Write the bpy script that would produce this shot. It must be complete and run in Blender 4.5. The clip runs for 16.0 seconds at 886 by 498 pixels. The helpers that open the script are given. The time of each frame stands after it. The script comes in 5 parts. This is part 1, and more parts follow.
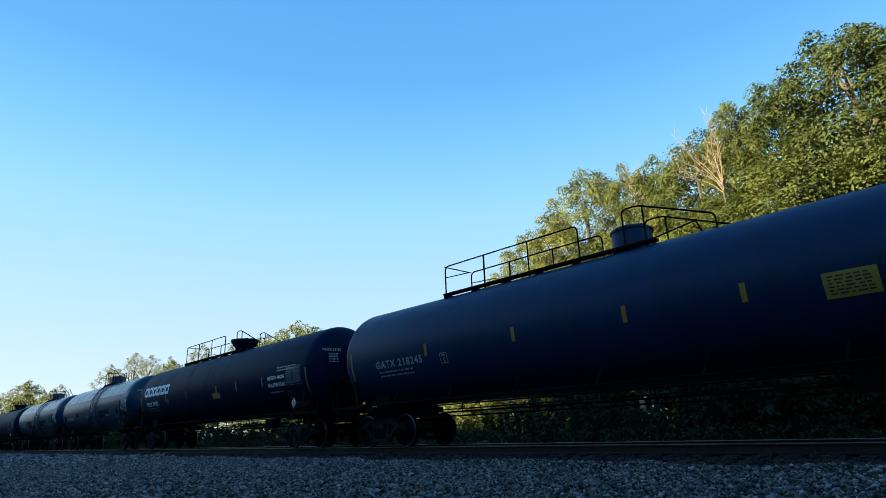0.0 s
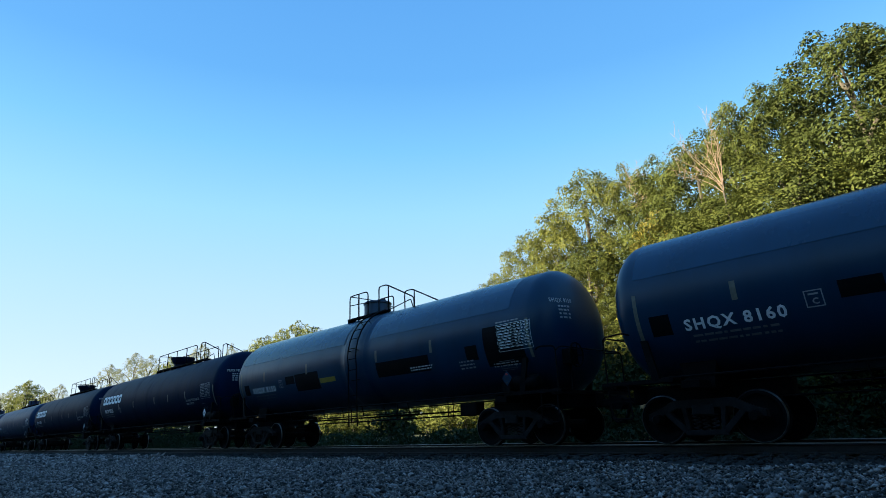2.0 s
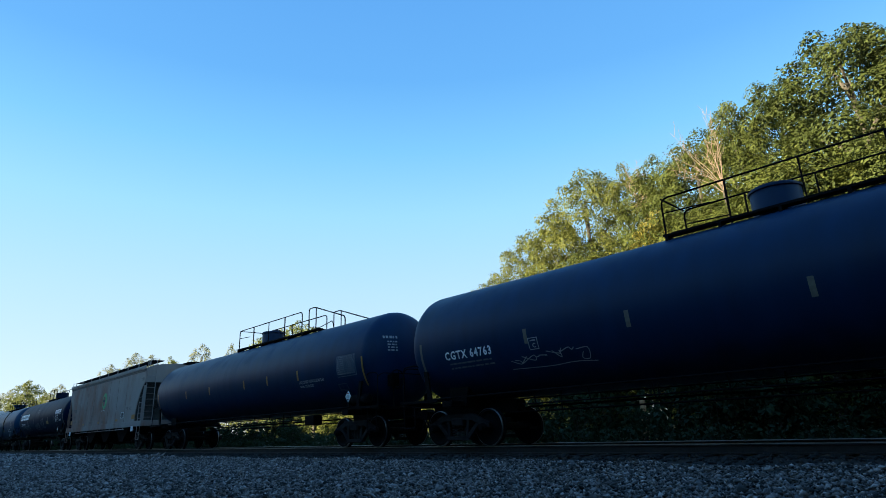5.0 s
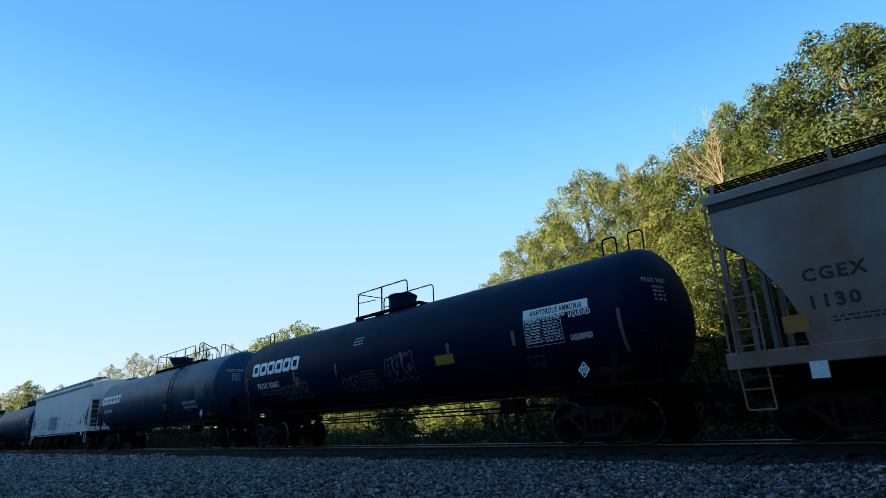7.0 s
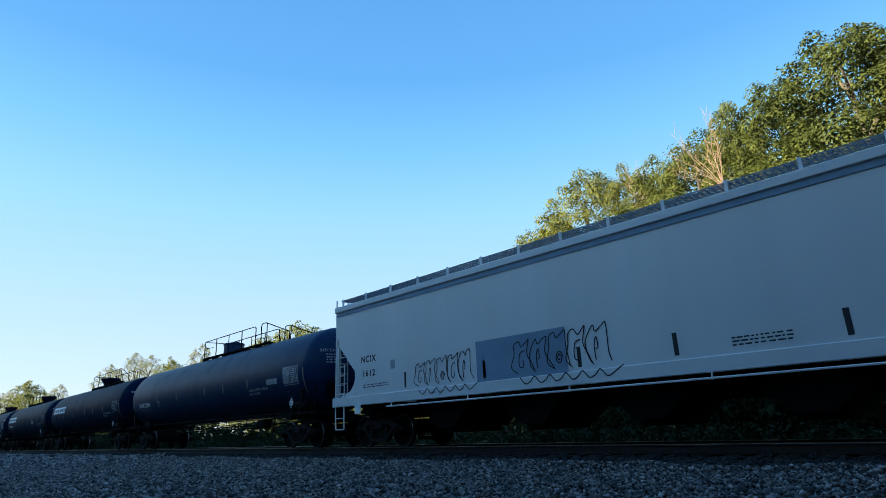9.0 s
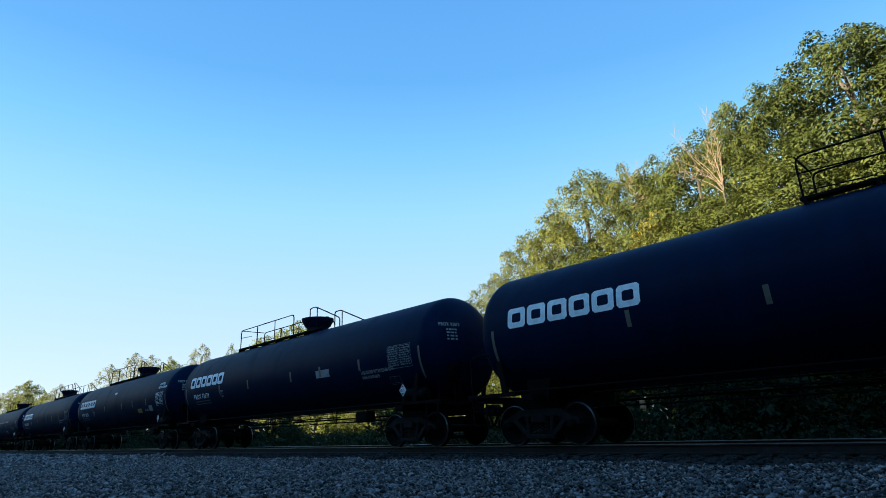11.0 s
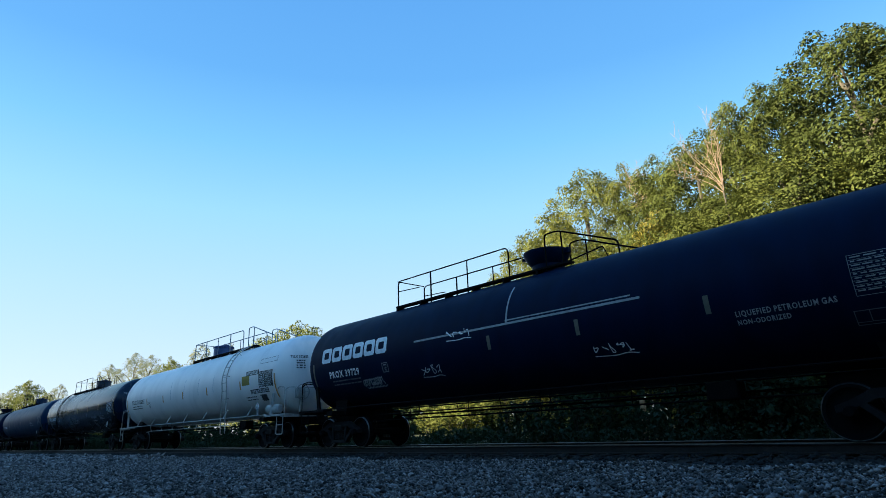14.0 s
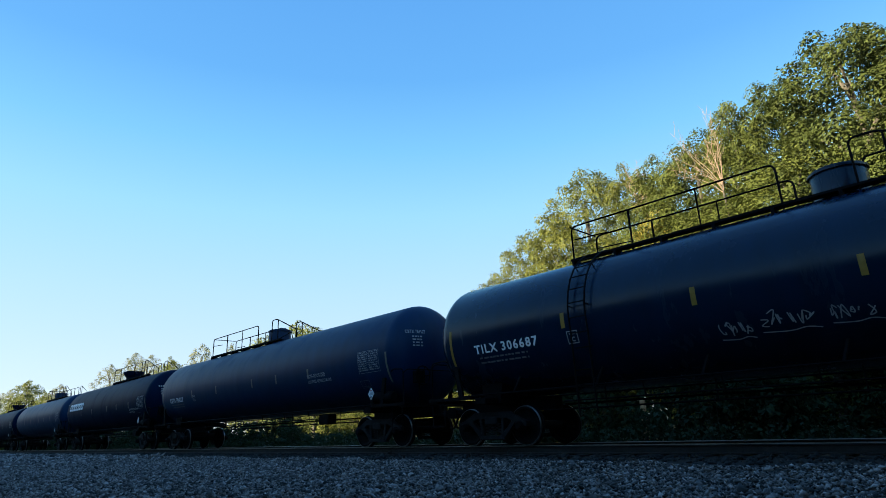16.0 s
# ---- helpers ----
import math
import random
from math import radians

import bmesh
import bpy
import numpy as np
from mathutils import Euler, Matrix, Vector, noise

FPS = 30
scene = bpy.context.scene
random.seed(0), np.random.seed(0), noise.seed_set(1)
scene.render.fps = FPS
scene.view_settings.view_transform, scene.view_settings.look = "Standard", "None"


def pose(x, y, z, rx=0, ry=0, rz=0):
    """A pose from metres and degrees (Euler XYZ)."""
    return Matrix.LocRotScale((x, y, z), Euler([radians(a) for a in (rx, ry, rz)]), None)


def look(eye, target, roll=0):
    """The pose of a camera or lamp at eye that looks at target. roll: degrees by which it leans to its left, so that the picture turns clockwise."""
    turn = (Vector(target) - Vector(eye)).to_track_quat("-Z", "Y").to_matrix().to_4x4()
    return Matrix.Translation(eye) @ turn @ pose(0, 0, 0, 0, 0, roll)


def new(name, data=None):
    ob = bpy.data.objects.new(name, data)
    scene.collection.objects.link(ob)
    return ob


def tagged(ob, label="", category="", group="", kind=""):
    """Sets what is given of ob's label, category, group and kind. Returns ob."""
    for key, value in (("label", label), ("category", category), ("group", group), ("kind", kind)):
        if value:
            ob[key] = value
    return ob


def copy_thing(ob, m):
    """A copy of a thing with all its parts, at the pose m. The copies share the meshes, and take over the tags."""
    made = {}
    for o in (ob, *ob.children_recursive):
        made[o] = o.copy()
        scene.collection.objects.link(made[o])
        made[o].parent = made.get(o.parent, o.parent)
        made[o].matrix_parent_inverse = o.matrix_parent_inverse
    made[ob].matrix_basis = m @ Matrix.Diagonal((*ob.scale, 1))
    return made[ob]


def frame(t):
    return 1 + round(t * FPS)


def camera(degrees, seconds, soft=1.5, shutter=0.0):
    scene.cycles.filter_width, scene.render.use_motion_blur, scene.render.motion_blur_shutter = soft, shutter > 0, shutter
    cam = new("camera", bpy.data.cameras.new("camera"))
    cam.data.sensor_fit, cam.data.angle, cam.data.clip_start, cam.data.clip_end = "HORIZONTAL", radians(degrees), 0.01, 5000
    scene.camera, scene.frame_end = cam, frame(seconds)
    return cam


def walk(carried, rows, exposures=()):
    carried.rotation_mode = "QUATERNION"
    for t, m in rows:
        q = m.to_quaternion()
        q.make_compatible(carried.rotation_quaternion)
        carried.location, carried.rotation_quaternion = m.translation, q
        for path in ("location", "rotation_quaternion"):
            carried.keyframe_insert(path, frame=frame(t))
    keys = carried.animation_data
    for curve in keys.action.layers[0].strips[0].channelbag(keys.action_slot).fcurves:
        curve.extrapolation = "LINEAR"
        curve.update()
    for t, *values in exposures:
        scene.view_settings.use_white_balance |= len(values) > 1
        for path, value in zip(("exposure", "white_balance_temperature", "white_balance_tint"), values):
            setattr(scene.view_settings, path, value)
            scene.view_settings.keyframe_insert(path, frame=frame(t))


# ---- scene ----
# World: x runs along the track the way the train goes, y points across the track away from the viewer, z = 0 is the top of the rails.
YC = 12.193          # centre line of the track
SPEED = 23.07        # the train's speed, metres a second
EYE = (0.0, 0.0, 0.4705)
YAW, PITCH, ROLL = 0.7941, 0.2995, -2.389
AIM = (EYE[0] - math.sin(YAW) * math.cos(PITCH), EYE[1] + math.cos(YAW) * math.cos(PITCH), EYE[2] + math.sin(PITCH))

cam = camera(74.77, 16.0, soft=0.35)
walk(cam, [(0.0, look(EYE, AIM, ROLL)), (16.0, look(EYE, AIM, ROLL))], exposures=[(0.0, 1.62, 5450, 5), (16.0, 1.62, 5450, 5)])

# ---- sky and sun ----
HAZE = ((0.0, (0.265, 0.26, 0.27)), (1.0, (0.045, 0.105, 0.22)), (0.12, (0.232, 0.252, 0.272)), (0.22, (0.2, 0.25, 0.28)), (0.35, (0.148, 0.24, 0.283)), (0.45, (0.096, 0.2, 0.278)), (0.55, (0.063, 0.15, 0.265)), (0.7, (0.05, 0.125, 0.25)))
SUN_EL, SUN_AZ = radians(11), radians(212)   # azimuth clockwise from +y
world = bpy.data.worlds.new("sky")
scene.world = world
world.use_nodes = True
wn = world.node_tree
sky = wn.nodes.new("ShaderNodeTexSky")
sky.sky_type = "NISHITA"
sky.sun_disc = False
sky.sun_elevation, sky.sun_rotation = SUN_EL, SUN_AZ
sky.air_density, sky.dust_density, sky.ozone_density = 1.0, 0.3, 1.6
hue = wn.nodes.new("ShaderNodeHueSaturation")
hue.inputs["Saturation"].default_value = 1.1
soft_sky = wn.nodes.new("ShaderNodeGamma")
soft_sky.inputs["Gamma"].default_value = 1.0
wn.links.new(sky.outputs[0], soft_sky.inputs["Color"])
wn.links.new(soft_sky.outputs[0], hue.inputs["Color"])
dim_sky = wn.nodes.new("ShaderNodeVectorMath")
dim_sky.operation = "SCALE"
dim_sky.inputs["Scale"].default_value = 0.16
wn.links.new(hue.outputs[0], dim_sky.inputs[0])
# summer haze: the blue pales evenly towards the horizon all round
up = wn.nodes.new("ShaderNodeTexCoord")
split = wn.nodes.new("ShaderNodeSeparateXYZ")
wn.links.new(up.outputs["Generated"], split.inputs[0])
haze = wn.nodes.new("ShaderNodeValToRGB")
for k, (h, c) in enumerate(HAZE):
    e = haze.color_ramp.elements[k] if k < 2 else haze.color_ramp.elements.new(h)
    e.position = h
    e.color = (*c, 1)
wn.links.new(split.outputs["Z"], haze.inputs[0])
blend = wn.nodes.new("ShaderNodeMix")
blend.data_type = "RGBA"
blend.inputs[0].default_value = 0.9
wn.links.new(dim_sky.outputs[0], blend.inputs[6])
wn.links.new(haze.outputs[0], blend.inputs[7])
wn.links.new(blend.outputs[2], wn.nodes["Background"].inputs[0])
wn.nodes["Background"].inputs[1].default_value = 1.0
sun_to = Vector((math.sin(SUN_AZ) * math.cos(SUN_EL), math.cos(SUN_AZ) * math.cos(SUN_EL), math.sin(SUN_EL)))
sun = new("sun", bpy.data.lights.new("sun", "SUN"))
sun.data.energy, sun.data.angle, sun.data.color = 11.0, radians(0.53), (1.0, 0.8, 0.45)
sun.matrix_world = look(sun_to * 60, (0, 0, 0))


# ---- materials ----
def material(name, color, rough=0.5, metal=0.0, var=0.15, scale=6.0, bump=0.0, bump_scale=40.0, stain=None, stain_scale=1.2, stain_amount=0.5,
             streak=False, spec=0.4, stain_from=0.5, coat=0.0):
    """A surface with grain at a fine scale and stains at a coarse one, in object space."""
    m = bpy.data.materials.new(name)
    m.use_nodes = True
    t = m.node_tree
    b = t.nodes["Principled BSDF"]
    b.inputs["Roughness"].default_value, b.inputs["Metallic"].default_value = rough, metal
    b.inputs["Specular IOR Level"].default_value = spec
    b.inputs["Coat Weight"].default_value, b.inputs["Coat Roughness"].default_value = coat, 0.15
    co = t.nodes.new("ShaderNodeTexCoord")
    mp = t.nodes.new("ShaderNodeMapping")
    t.links.new(co.outputs["Object"], mp.inputs["Vector"])
    if streak:
        mp.inputs["Scale"].default_value = (1.0, 1.0, streak)
    n1 = t.nodes.new("ShaderNodeTexNoise")
    n1.inputs["Scale"].default_value, n1.inputs["Detail"].default_value = scale, 6
    t.links.new(mp.outputs[0], n1.inputs["Vector"])
    r1 = t.nodes.new("ShaderNodeMapRange")
    r1.inputs["From Min"].default_value, r1.inputs["From Max"].default_value = 0.25, 0.75
    r1.inputs["To Min"].default_value, r1.inputs["To Max"].default_value = 1 - var, 1 + var
    t.links.new(n1.outputs["Fac"], r1.inputs["Value"])
    mul = t.nodes.new("ShaderNodeVectorMath")
    mul.operation = "SCALE"
    mul.inputs[0].default_value = color
    t.links.new(r1.outputs[0], mul.inputs["Scale"])
    out = mul.outputs[0]
    if stain:
        n2 = t.nodes.new("ShaderNodeTexNoise")
        n2.inputs["Scale"].default_value, n2.inputs["Detail"].default_value, n2.inputs["Roughness"].default_value = stain_scale, 8, 0.65
        t.links.new(mp.outputs[0], n2.inputs["Vector"])
        r2 = t.nodes.new("ShaderNodeMapRange")
        r2.inputs["From Min"].default_value, r2.inputs["From Max"].default_value = stain_from, stain_from + 0.25
        r2.inputs["To Max"].default_value = stain_amount
        t.links.new(n2.outputs["Fac"], r2.inputs["Value"])
        mx = t.nodes.new("ShaderNodeMix")
        mx.data_type = "RGBA"
        mx.inputs[7].default_value = (*stain, 1)
        t.links.new(r2.outputs[0], mx.inputs[0])
        t.links.new(out, mx.inputs[6])
        out = mx.outputs[2]
        rr = t.nodes.new("ShaderNodeMapRange")
        rr.inputs["To Min"].default_value, rr.inputs["To Max"].default_value = rough, min(1.0, rough + 0.3)
        t.links.new(r2.outputs[0], rr.inputs["Value"])
        t.links.new(rr.outputs[0], b.inputs["Roughness"])
    t.links.new(out, b.inputs["Base Color"])
    if bump:
        n3 = t.nodes.new("ShaderNodeTexNoise")
        n3.inputs["Scale"].default_value, n3.inputs["Detail"].default_value = bump_scale, 5
        t.links.new(co.outputs["Object"], n3.inputs["Vector"])
        bp = t.nodes.new("ShaderNodeBump")
        bp.inputs["Strength"].default_value, bp.inputs["Distance"].default_value = bump, 0.02
        t.links.new(n3.outputs["Fac"], bp.inputs["Height"])
        t.links.new(bp.outputs[0], b.inputs["Normal"])
    return m


def leaf_material(name, dark, light, through_light=0.35):
    m = bpy.data.materials.new(name)
    m.use_nodes = True
    t = m.node_tree
    b = t.nodes["Principled BSDF"]
    b.inputs["Roughness"].default_value, b.inputs["Specular IOR Level"].default_value = 0.7, 0.15
    geo = t.nodes.new("ShaderNodeNewGeometry")
    co = t.nodes.new("ShaderNodeTexCoord")
    n = t.nodes.new("ShaderNodeTexNoise")
    n.inputs["Scale"].default_value, n.inputs["Detail"].default_value = 0.45, 3
    t.links.new(co.outputs["Object"], n.inputs["Vector"])
    add = t.nodes.new("ShaderNodeMath")
    add.operation = "MULTIPLY_ADD"
    add.inputs[1].default_value, add.inputs[2].default_value = 0.42, 0.02
    t.links.new(geo.outputs["Random Per Island"], add.inputs[0])
    add2 = t.nodes.new("ShaderNodeMath")
    t.links.new(add.outputs[0], add2.inputs[0])
    sc = t.nodes.new("ShaderNodeMath")
    sc.operation = "MULTIPLY"
    sc.inputs[1].default_value = 0.6
    t.links.new(n.outputs["Fac"], sc.inputs[0])
    t.links.new(sc.outputs[0], add2.inputs[1])
    mx = t.nodes.new("ShaderNodeMix")
    mx.data_type = "RGBA"
    mx.inputs[6].default_value, mx.inputs[7].default_value = (*dark, 1), (*light, 1)
    t.links.new(add2.outputs[0], mx.inputs[0])
    t.links.new(mx.outputs[2], b.inputs["Base Color"])
    tr = t.nodes.new("ShaderNodeBsdfTranslucent")
    t.links.new(mx.outputs[2], tr.inputs["Color"])
    ms = t.nodes.new("ShaderNodeMixShader")
    ms.inputs[0].default_value = through_light
    t.links.new(b.outputs[0], ms.inputs[1])
    t.links.new(tr.outputs[0], ms.inputs[2])
    t.links.new(ms.outputs[0], t.nodes["Material Output"].inputs["Surface"])
    return m


M = dict(
    black=material("black_tank_paint", (0.001, 0.007, 0.029), 0.5, var=0.3, scale=2.0, stain=(0.0022, 0.0095, 0.034), stain_scale=0.9, stain_amount=0.55, streak=0.16, spec=0.06),
    navy=material("weathered_dark_tank_paint", (0.0025, 0.017, 0.058), 0.46, var=0.25, scale=2.0, spec=0.2, stain=(0.006, 0.027, 0.08), stain_amount=0.5, streak=0.16),
    gloss=material("glossy_dark_blue_tank_paint", (0.0018, 0.0115, 0.034), 0.22, var=0.25, scale=2.0, spec=0.25, stain=(0.0025, 0.014, 0.036), stain_amount=0.5, streak=0.16),
    marine=material("clean_dark_blue_tank_paint", (0.0045, 0.029, 0.078), 0.45, var=0.22, scale=2.0, stain=(0.006, 0.031, 0.076), stain_amount=0.5, streak=0.16, spec=0.25),
    slate=material("slate_blue_tank_paint", (0.005, 0.026, 0.064), 0.33, spec=0.3, var=0.2, scale=1.5, stain=(0.006, 0.026, 0.06), stain_amount=0.5, streak=0.16),
    white=material("white_tank_paint", (0.92, 0.86, 0.83), 0.4, var=0.06, scale=1.2, stain=(0.42, 0.41, 0.4), stain_scale=0.8, stain_amount=0.35, streak=0.16),
    trim_white=material("dirty_white_trim_paint", (0.42, 0.4, 0.38), 0.55, var=0.2, scale=3, stain=(0.15, 0.12, 0.1), stain_scale=1.6, stain_amount=0.8),
    hopper_white=material("pale_grey_hopper_paint", (0.67, 0.635, 0.635), 0.5, var=0.06, scale=0.8, stain=(0.54, 0.52, 0.52), stain_scale=0.5, stain_amount=0.4, streak=0.16),
    hopper_grey=material("faded_grey_hopper_paint", (0.26, 0.232, 0.22), 0.65, var=0.16, scale=1.1, stain=(0.22, 0.08, 0.035), stain_scale=0.34, stain_amount=0.9, streak=0.6, stain_from=0.44),
    steel=material("dark_grimy_steel", (0.004, 0.004, 0.005), 0.7, metal=0.0, var=0.4, scale=8, spec=0.06, stain=(0.008, 0.007, 0.006), stain_scale=3),
    cast=material("cast_steel", (0.011, 0.011, 0.012), 0.7, var=0.4, scale=10, spec=0.15, stain=(0.005, 0.004, 0.0035), stain_scale=4),
    galvanised=material("dull_galvanised_grating", (0.16, 0.18, 0.21), 0.5, metal=0.3, var=0.2, scale=6),
    coil=material("worn_spring_steel", (0.02, 0.02, 0.022), 0.6, var=0.3, scale=10),
    tread=material("polished_wheel_rim", (0.16, 0.16, 0.165), 0.28, metal=1.0, var=0.2, scale=12),
    railtop=material("polished_rail_head", (0.3, 0.27, 0.25), 0.4, metal=1.0, var=0.2, scale=4),
    rust=material("rusty_rail_steel", (0.02, 0.014, 0.011), 0.8, var=0.4, scale=9),
    jacket=material("lighter_blue_jacket_paint", (0.009, 0.037, 0.085), 0.24, spec=0.4, var=0.15, scale=1.5, stain=(0.007, 0.03, 0.07), stain_amount=0.4, streak=0.16),
    grime=material("dirt_in_seams", (0.16, 0.13, 0.11), 0.85, var=0.6, scale=3, streak=0.3),
    # near-black for the painted shade on hopper slopes and a placard symbol
    shade_and_print=material("slope_shade_and_print_black", (0.05, 0.05, 0.05), 0.8, var=0.4, scale=5),
    letter=material("white_stencil_paint", (0.8, 0.82, 0.84), 0.55, var=0.15, scale=9),
    spray=material("thin_worn_spray_paint", (0.1, 0.11, 0.135), 0.6, var=0.5, scale=5),
    faint=material("worn_thin_stencil_paint", (0.11, 0.115, 0.125), 0.6, var=0.4, scale=9),
    dim=material("faded_stencil_paint", (0.3, 0.31, 0.33), 0.6, var=0.25, scale=9),
    ink=material("black_stencil_paint", (0.015, 0.015, 0.02), 0.5, var=0.2, scale=9),
    yellow=material("amber_reflective_tape", (0.3, 0.17, 0.025), 0.35, var=0.2, scale=14),
    amber=material("orange_reflective_tape", (0.55, 0.24, 0.03), 0.4, var=0.2, scale=14),
    dull_tape=material("worn_amber_tape", (0.13, 0.085, 0.014), 0.5, var=0.25, scale=14),
    pale=material("pale_reflective_tape", (0.13, 0.125, 0.1), 0.45, var=0.2, scale=14),
    sign=material("yellow_notice_paint", (0.3, 0.22, 0.03), 0.5, var=0.15, scale=8),
    orange=material("orange_paint", (0.36, 0.15, 0.02), 0.55, var=0.2, scale=6),
    red=material("red_paint", (0.4, 0.04, 0.03), 0.5, var=0.2, scale=6),
    green=material("faded_green_paint", (0.12, 0.36, 0.13), 0.6, var=0.3, scale=4),
    patch=material("blue_grey_patch_paint", (0.2, 0.26, 0.36), 0.55, var=0.1, scale=2),
    blackpatch=material("fresh_black_patch_paint", (0.0015, 0.0018, 0.003), 0.6, var=0.2, scale=3, spec=0.1),
    blue=material("dark_blue_paint", (0.02, 0.05, 0.16), 0.4, var=0.15, scale=5),
    gravel=material("gravel", (0.1, 0.093, 0.09), 0.9, var=0.6, scale=28, bump=1.0, bump_scale=22, stain=(0.03, 0.03, 0.03), stain_scale=0.7, stain_amount=0.5),
    ballast=material("dark_ballast", (0.012, 0.012, 0.012), 0.9, var=0.6, scale=25, bump=1.0, bump_scale=20),
    tie=material("creosoted_timber", (0.012, 0.01, 0.009), 0.85, var=0.4, scale=7, bump=0.5, bump_scale=30),
    soil=material("weedy_ground", (0.07, 0.075, 0.035), 0.95, var=0.5, scale=3, bump=0.8, bump_scale=6, stain=(0.06, 0.07, 0.03), stain_scale=0.3),
    bark=material("grey_brown_bark", (0.055, 0.045, 0.034), 0.9, var=0.4, scale=8, bump=0.8, bump_scale=14),
    post_wood=material("sun_brightened_tan_timber", (0.45, 0.26, 0.12), 0.85, var=0.3, scale=8, bump=0.4),
    pink_wood=material("bare_dead_wood", (0.17, 0.115, 0.085), 0.85, var=0.25, scale=8),
    leaf=leaf_material("green_leaves", (0.008, 0.016, 0.004), (0.115, 0.125, 0.023), 0.25),
    leaf_dark=leaf_material("deep_green_leaves", (0.005, 0.011, 0.003), (0.078, 0.09, 0.018), 0.22),
    # green darkened to put the undergrowth's shade into the leaf colour
    leaf_shaded=leaf_material("shaded_green_leaves", (0.006, 0.014, 0.006), (0.03, 0.048, 0.016), 0.12),
    leaf_light=leaf_material("sunlit_yellow_green_leaves", (0.022, 0.033, 0.008), (0.195, 0.195, 0.04), 0.3),
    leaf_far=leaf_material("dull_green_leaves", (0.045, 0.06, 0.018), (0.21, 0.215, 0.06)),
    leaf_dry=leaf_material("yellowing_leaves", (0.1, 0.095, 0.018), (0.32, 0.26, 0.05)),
    # distance haze is mixed into this leaf colour
    leaf_hazed=leaf_material("haze_paled_leaves", (0.09, 0.1, 0.05), (0.23, 0.225, 0.13)),
)


# ---- mesh helpers ----
def finish(bm, name, mat, smooth=True, angle=35):
    bmesh.ops.recalc_face_normals(bm, faces=bm.faces)
    me = bpy.data.meshes.new(name)
    bm.to_mesh(me)
    bm.free()
    me.materials.append(mat)
    if smooth:
        me.polygons.foreach_set("use_smooth", [True] * len(me.polygons))
        me.set_sharp_from_angle(angle=radians(angle))
    return me


def put(name, me, parent, at=None, label=""):
    ob = new(name, me)
    ob.parent = parent
    if at is not None:
        ob.matrix_basis = at
    return tagged(ob, label)


def part(name, bm, mat, parent, label="", at=None, smooth=True):
    return put(name, finish(bm, name, mat, smooth), parent, at, label)


def box(bm, x0, x1, y0, y1, z0, z1, bevel=0.0):
    v = [bm.verts.new((x, y, z)) for x in (x0, x1) for y in (y0, y1) for z in (z0, z1)]
    fs = [bm.faces.new([v[i] for i in f]) for f in ((0, 1, 3, 2), (4, 6, 7, 5), (0, 4, 5, 1), (2, 3, 7, 6), (0, 2, 6, 4), (1, 5, 7, 3))]
    if bevel:
        es = {e for f in fs for e in f.edges}
        bmesh.ops.bevel(bm, geom=list(es), offset=bevel, segments=1, affect="EDGES")


def pipe(bm, pts, r, seg=6, r_end=None):
    """A round bar through the points."""
    pts = [Vector(p) for p in pts]
    rings = []
    for i, p in enumerate(pts):
        d = (pts[min(i + 1, len(pts) - 1)] - pts[max(i - 1, 0)]).normalized()
        a = d.orthogonal().normalized() if not rings else (rings[-1][1] - rings[-1][1].dot(d) * d).normalized()
        b = d.cross(a)
        rr = r if r_end is None else r + (r_end - r) * i / (len(pts) - 1)
        ring = [bm.verts.new(p + rr * (math.cos(k * math.tau / seg) * a + math.sin(k * math.tau / seg) * b)) for k in range(seg)]
        rings.append((ring, a))
    for (r0, _), (r1, _) in zip(rings, rings[1:]):
        for k in range(seg):
            bm.faces.new((r0[k], r0[(k + 1) % seg], r1[(k + 1) % seg], r1[k]))
    bm.faces.new(rings[0][0][::-1])
    bm.faces.new(rings[-1][0])


def bend(a, b, c, r, n=4):
    """Points of a rounded corner at b between a and c."""
    a, b, c = Vector(a), Vector(b), Vector(c)
    p, q = b + (a - b).normalized() * r, b + (c - b).normalized() * r
    return [p * (1 - t) ** 2 + b * 2 * t * (1 - t) + q * t * t for t in (k / n for k in range(n + 1))]


def rounded(pts, r):
    out = [Vector(pts[0])]
    for a, b, c in zip(pts, pts[1:], pts[2:]):
        out += bend(a, b, c, r)
    return out + [Vector(pts[-1])]


def lathe(bm, profile, axis="x", seg=48, centre=(0, 0, 0)):
    """Turn (along, radius) pairs round an axis."""
    cx, cy, cz = centre
    rings = []
    for u, r in profile:
        ring = []
        for k in range(seg if r > 1e-5 else 1):
            a = k * math.tau / seg
            p, q = r * math.cos(a), r * math.sin(a)
            ring.append(bm.verts.new({"x": (cx + u, cy + p, cz + q), "y": (cx + p, cy + u, cz + q), "z": (cx + p, cy + q, cz + u)}[axis]))
        rings.append(ring)
    for r0, r1 in zip(rings, rings[1:]):
        for k in range(seg):
            a, b, c, d = r0[k % len(r0)], r0[(k + 1) % len(r0)], r1[(k + 1) % len(r1)], r1[k % len(r1)]
            vs = []
            for w in (a, b, c, d):
                if w not in vs:
                    vs.append(w)
            if len(vs) > 2:
                bm.faces.new(vs)


def prism(bm, outline, y0, y1):
    """An outline in x, z drawn out from y0 to y1."""
    a = [bm.verts.new((x, y0, z)) for x, z in outline]
    b = [bm.verts.new((x, y1, z)) for x, z in outline]
    bm.faces.new(a)
    bm.faces.new(b[::-1])
    for i in range(len(a)):
        j = (i + 1) % len(a)
        bm.faces.new((a[i], a[j], b[j], b[i]))


MESHES = {}


def shared(key, build):
    if key not in MESHES:
        MESHES[key] = build()
    return MESHES[key]


# ---- lettering and paint on a curved side ----
TANK_R, TANK_Z = 1.52, 2.67


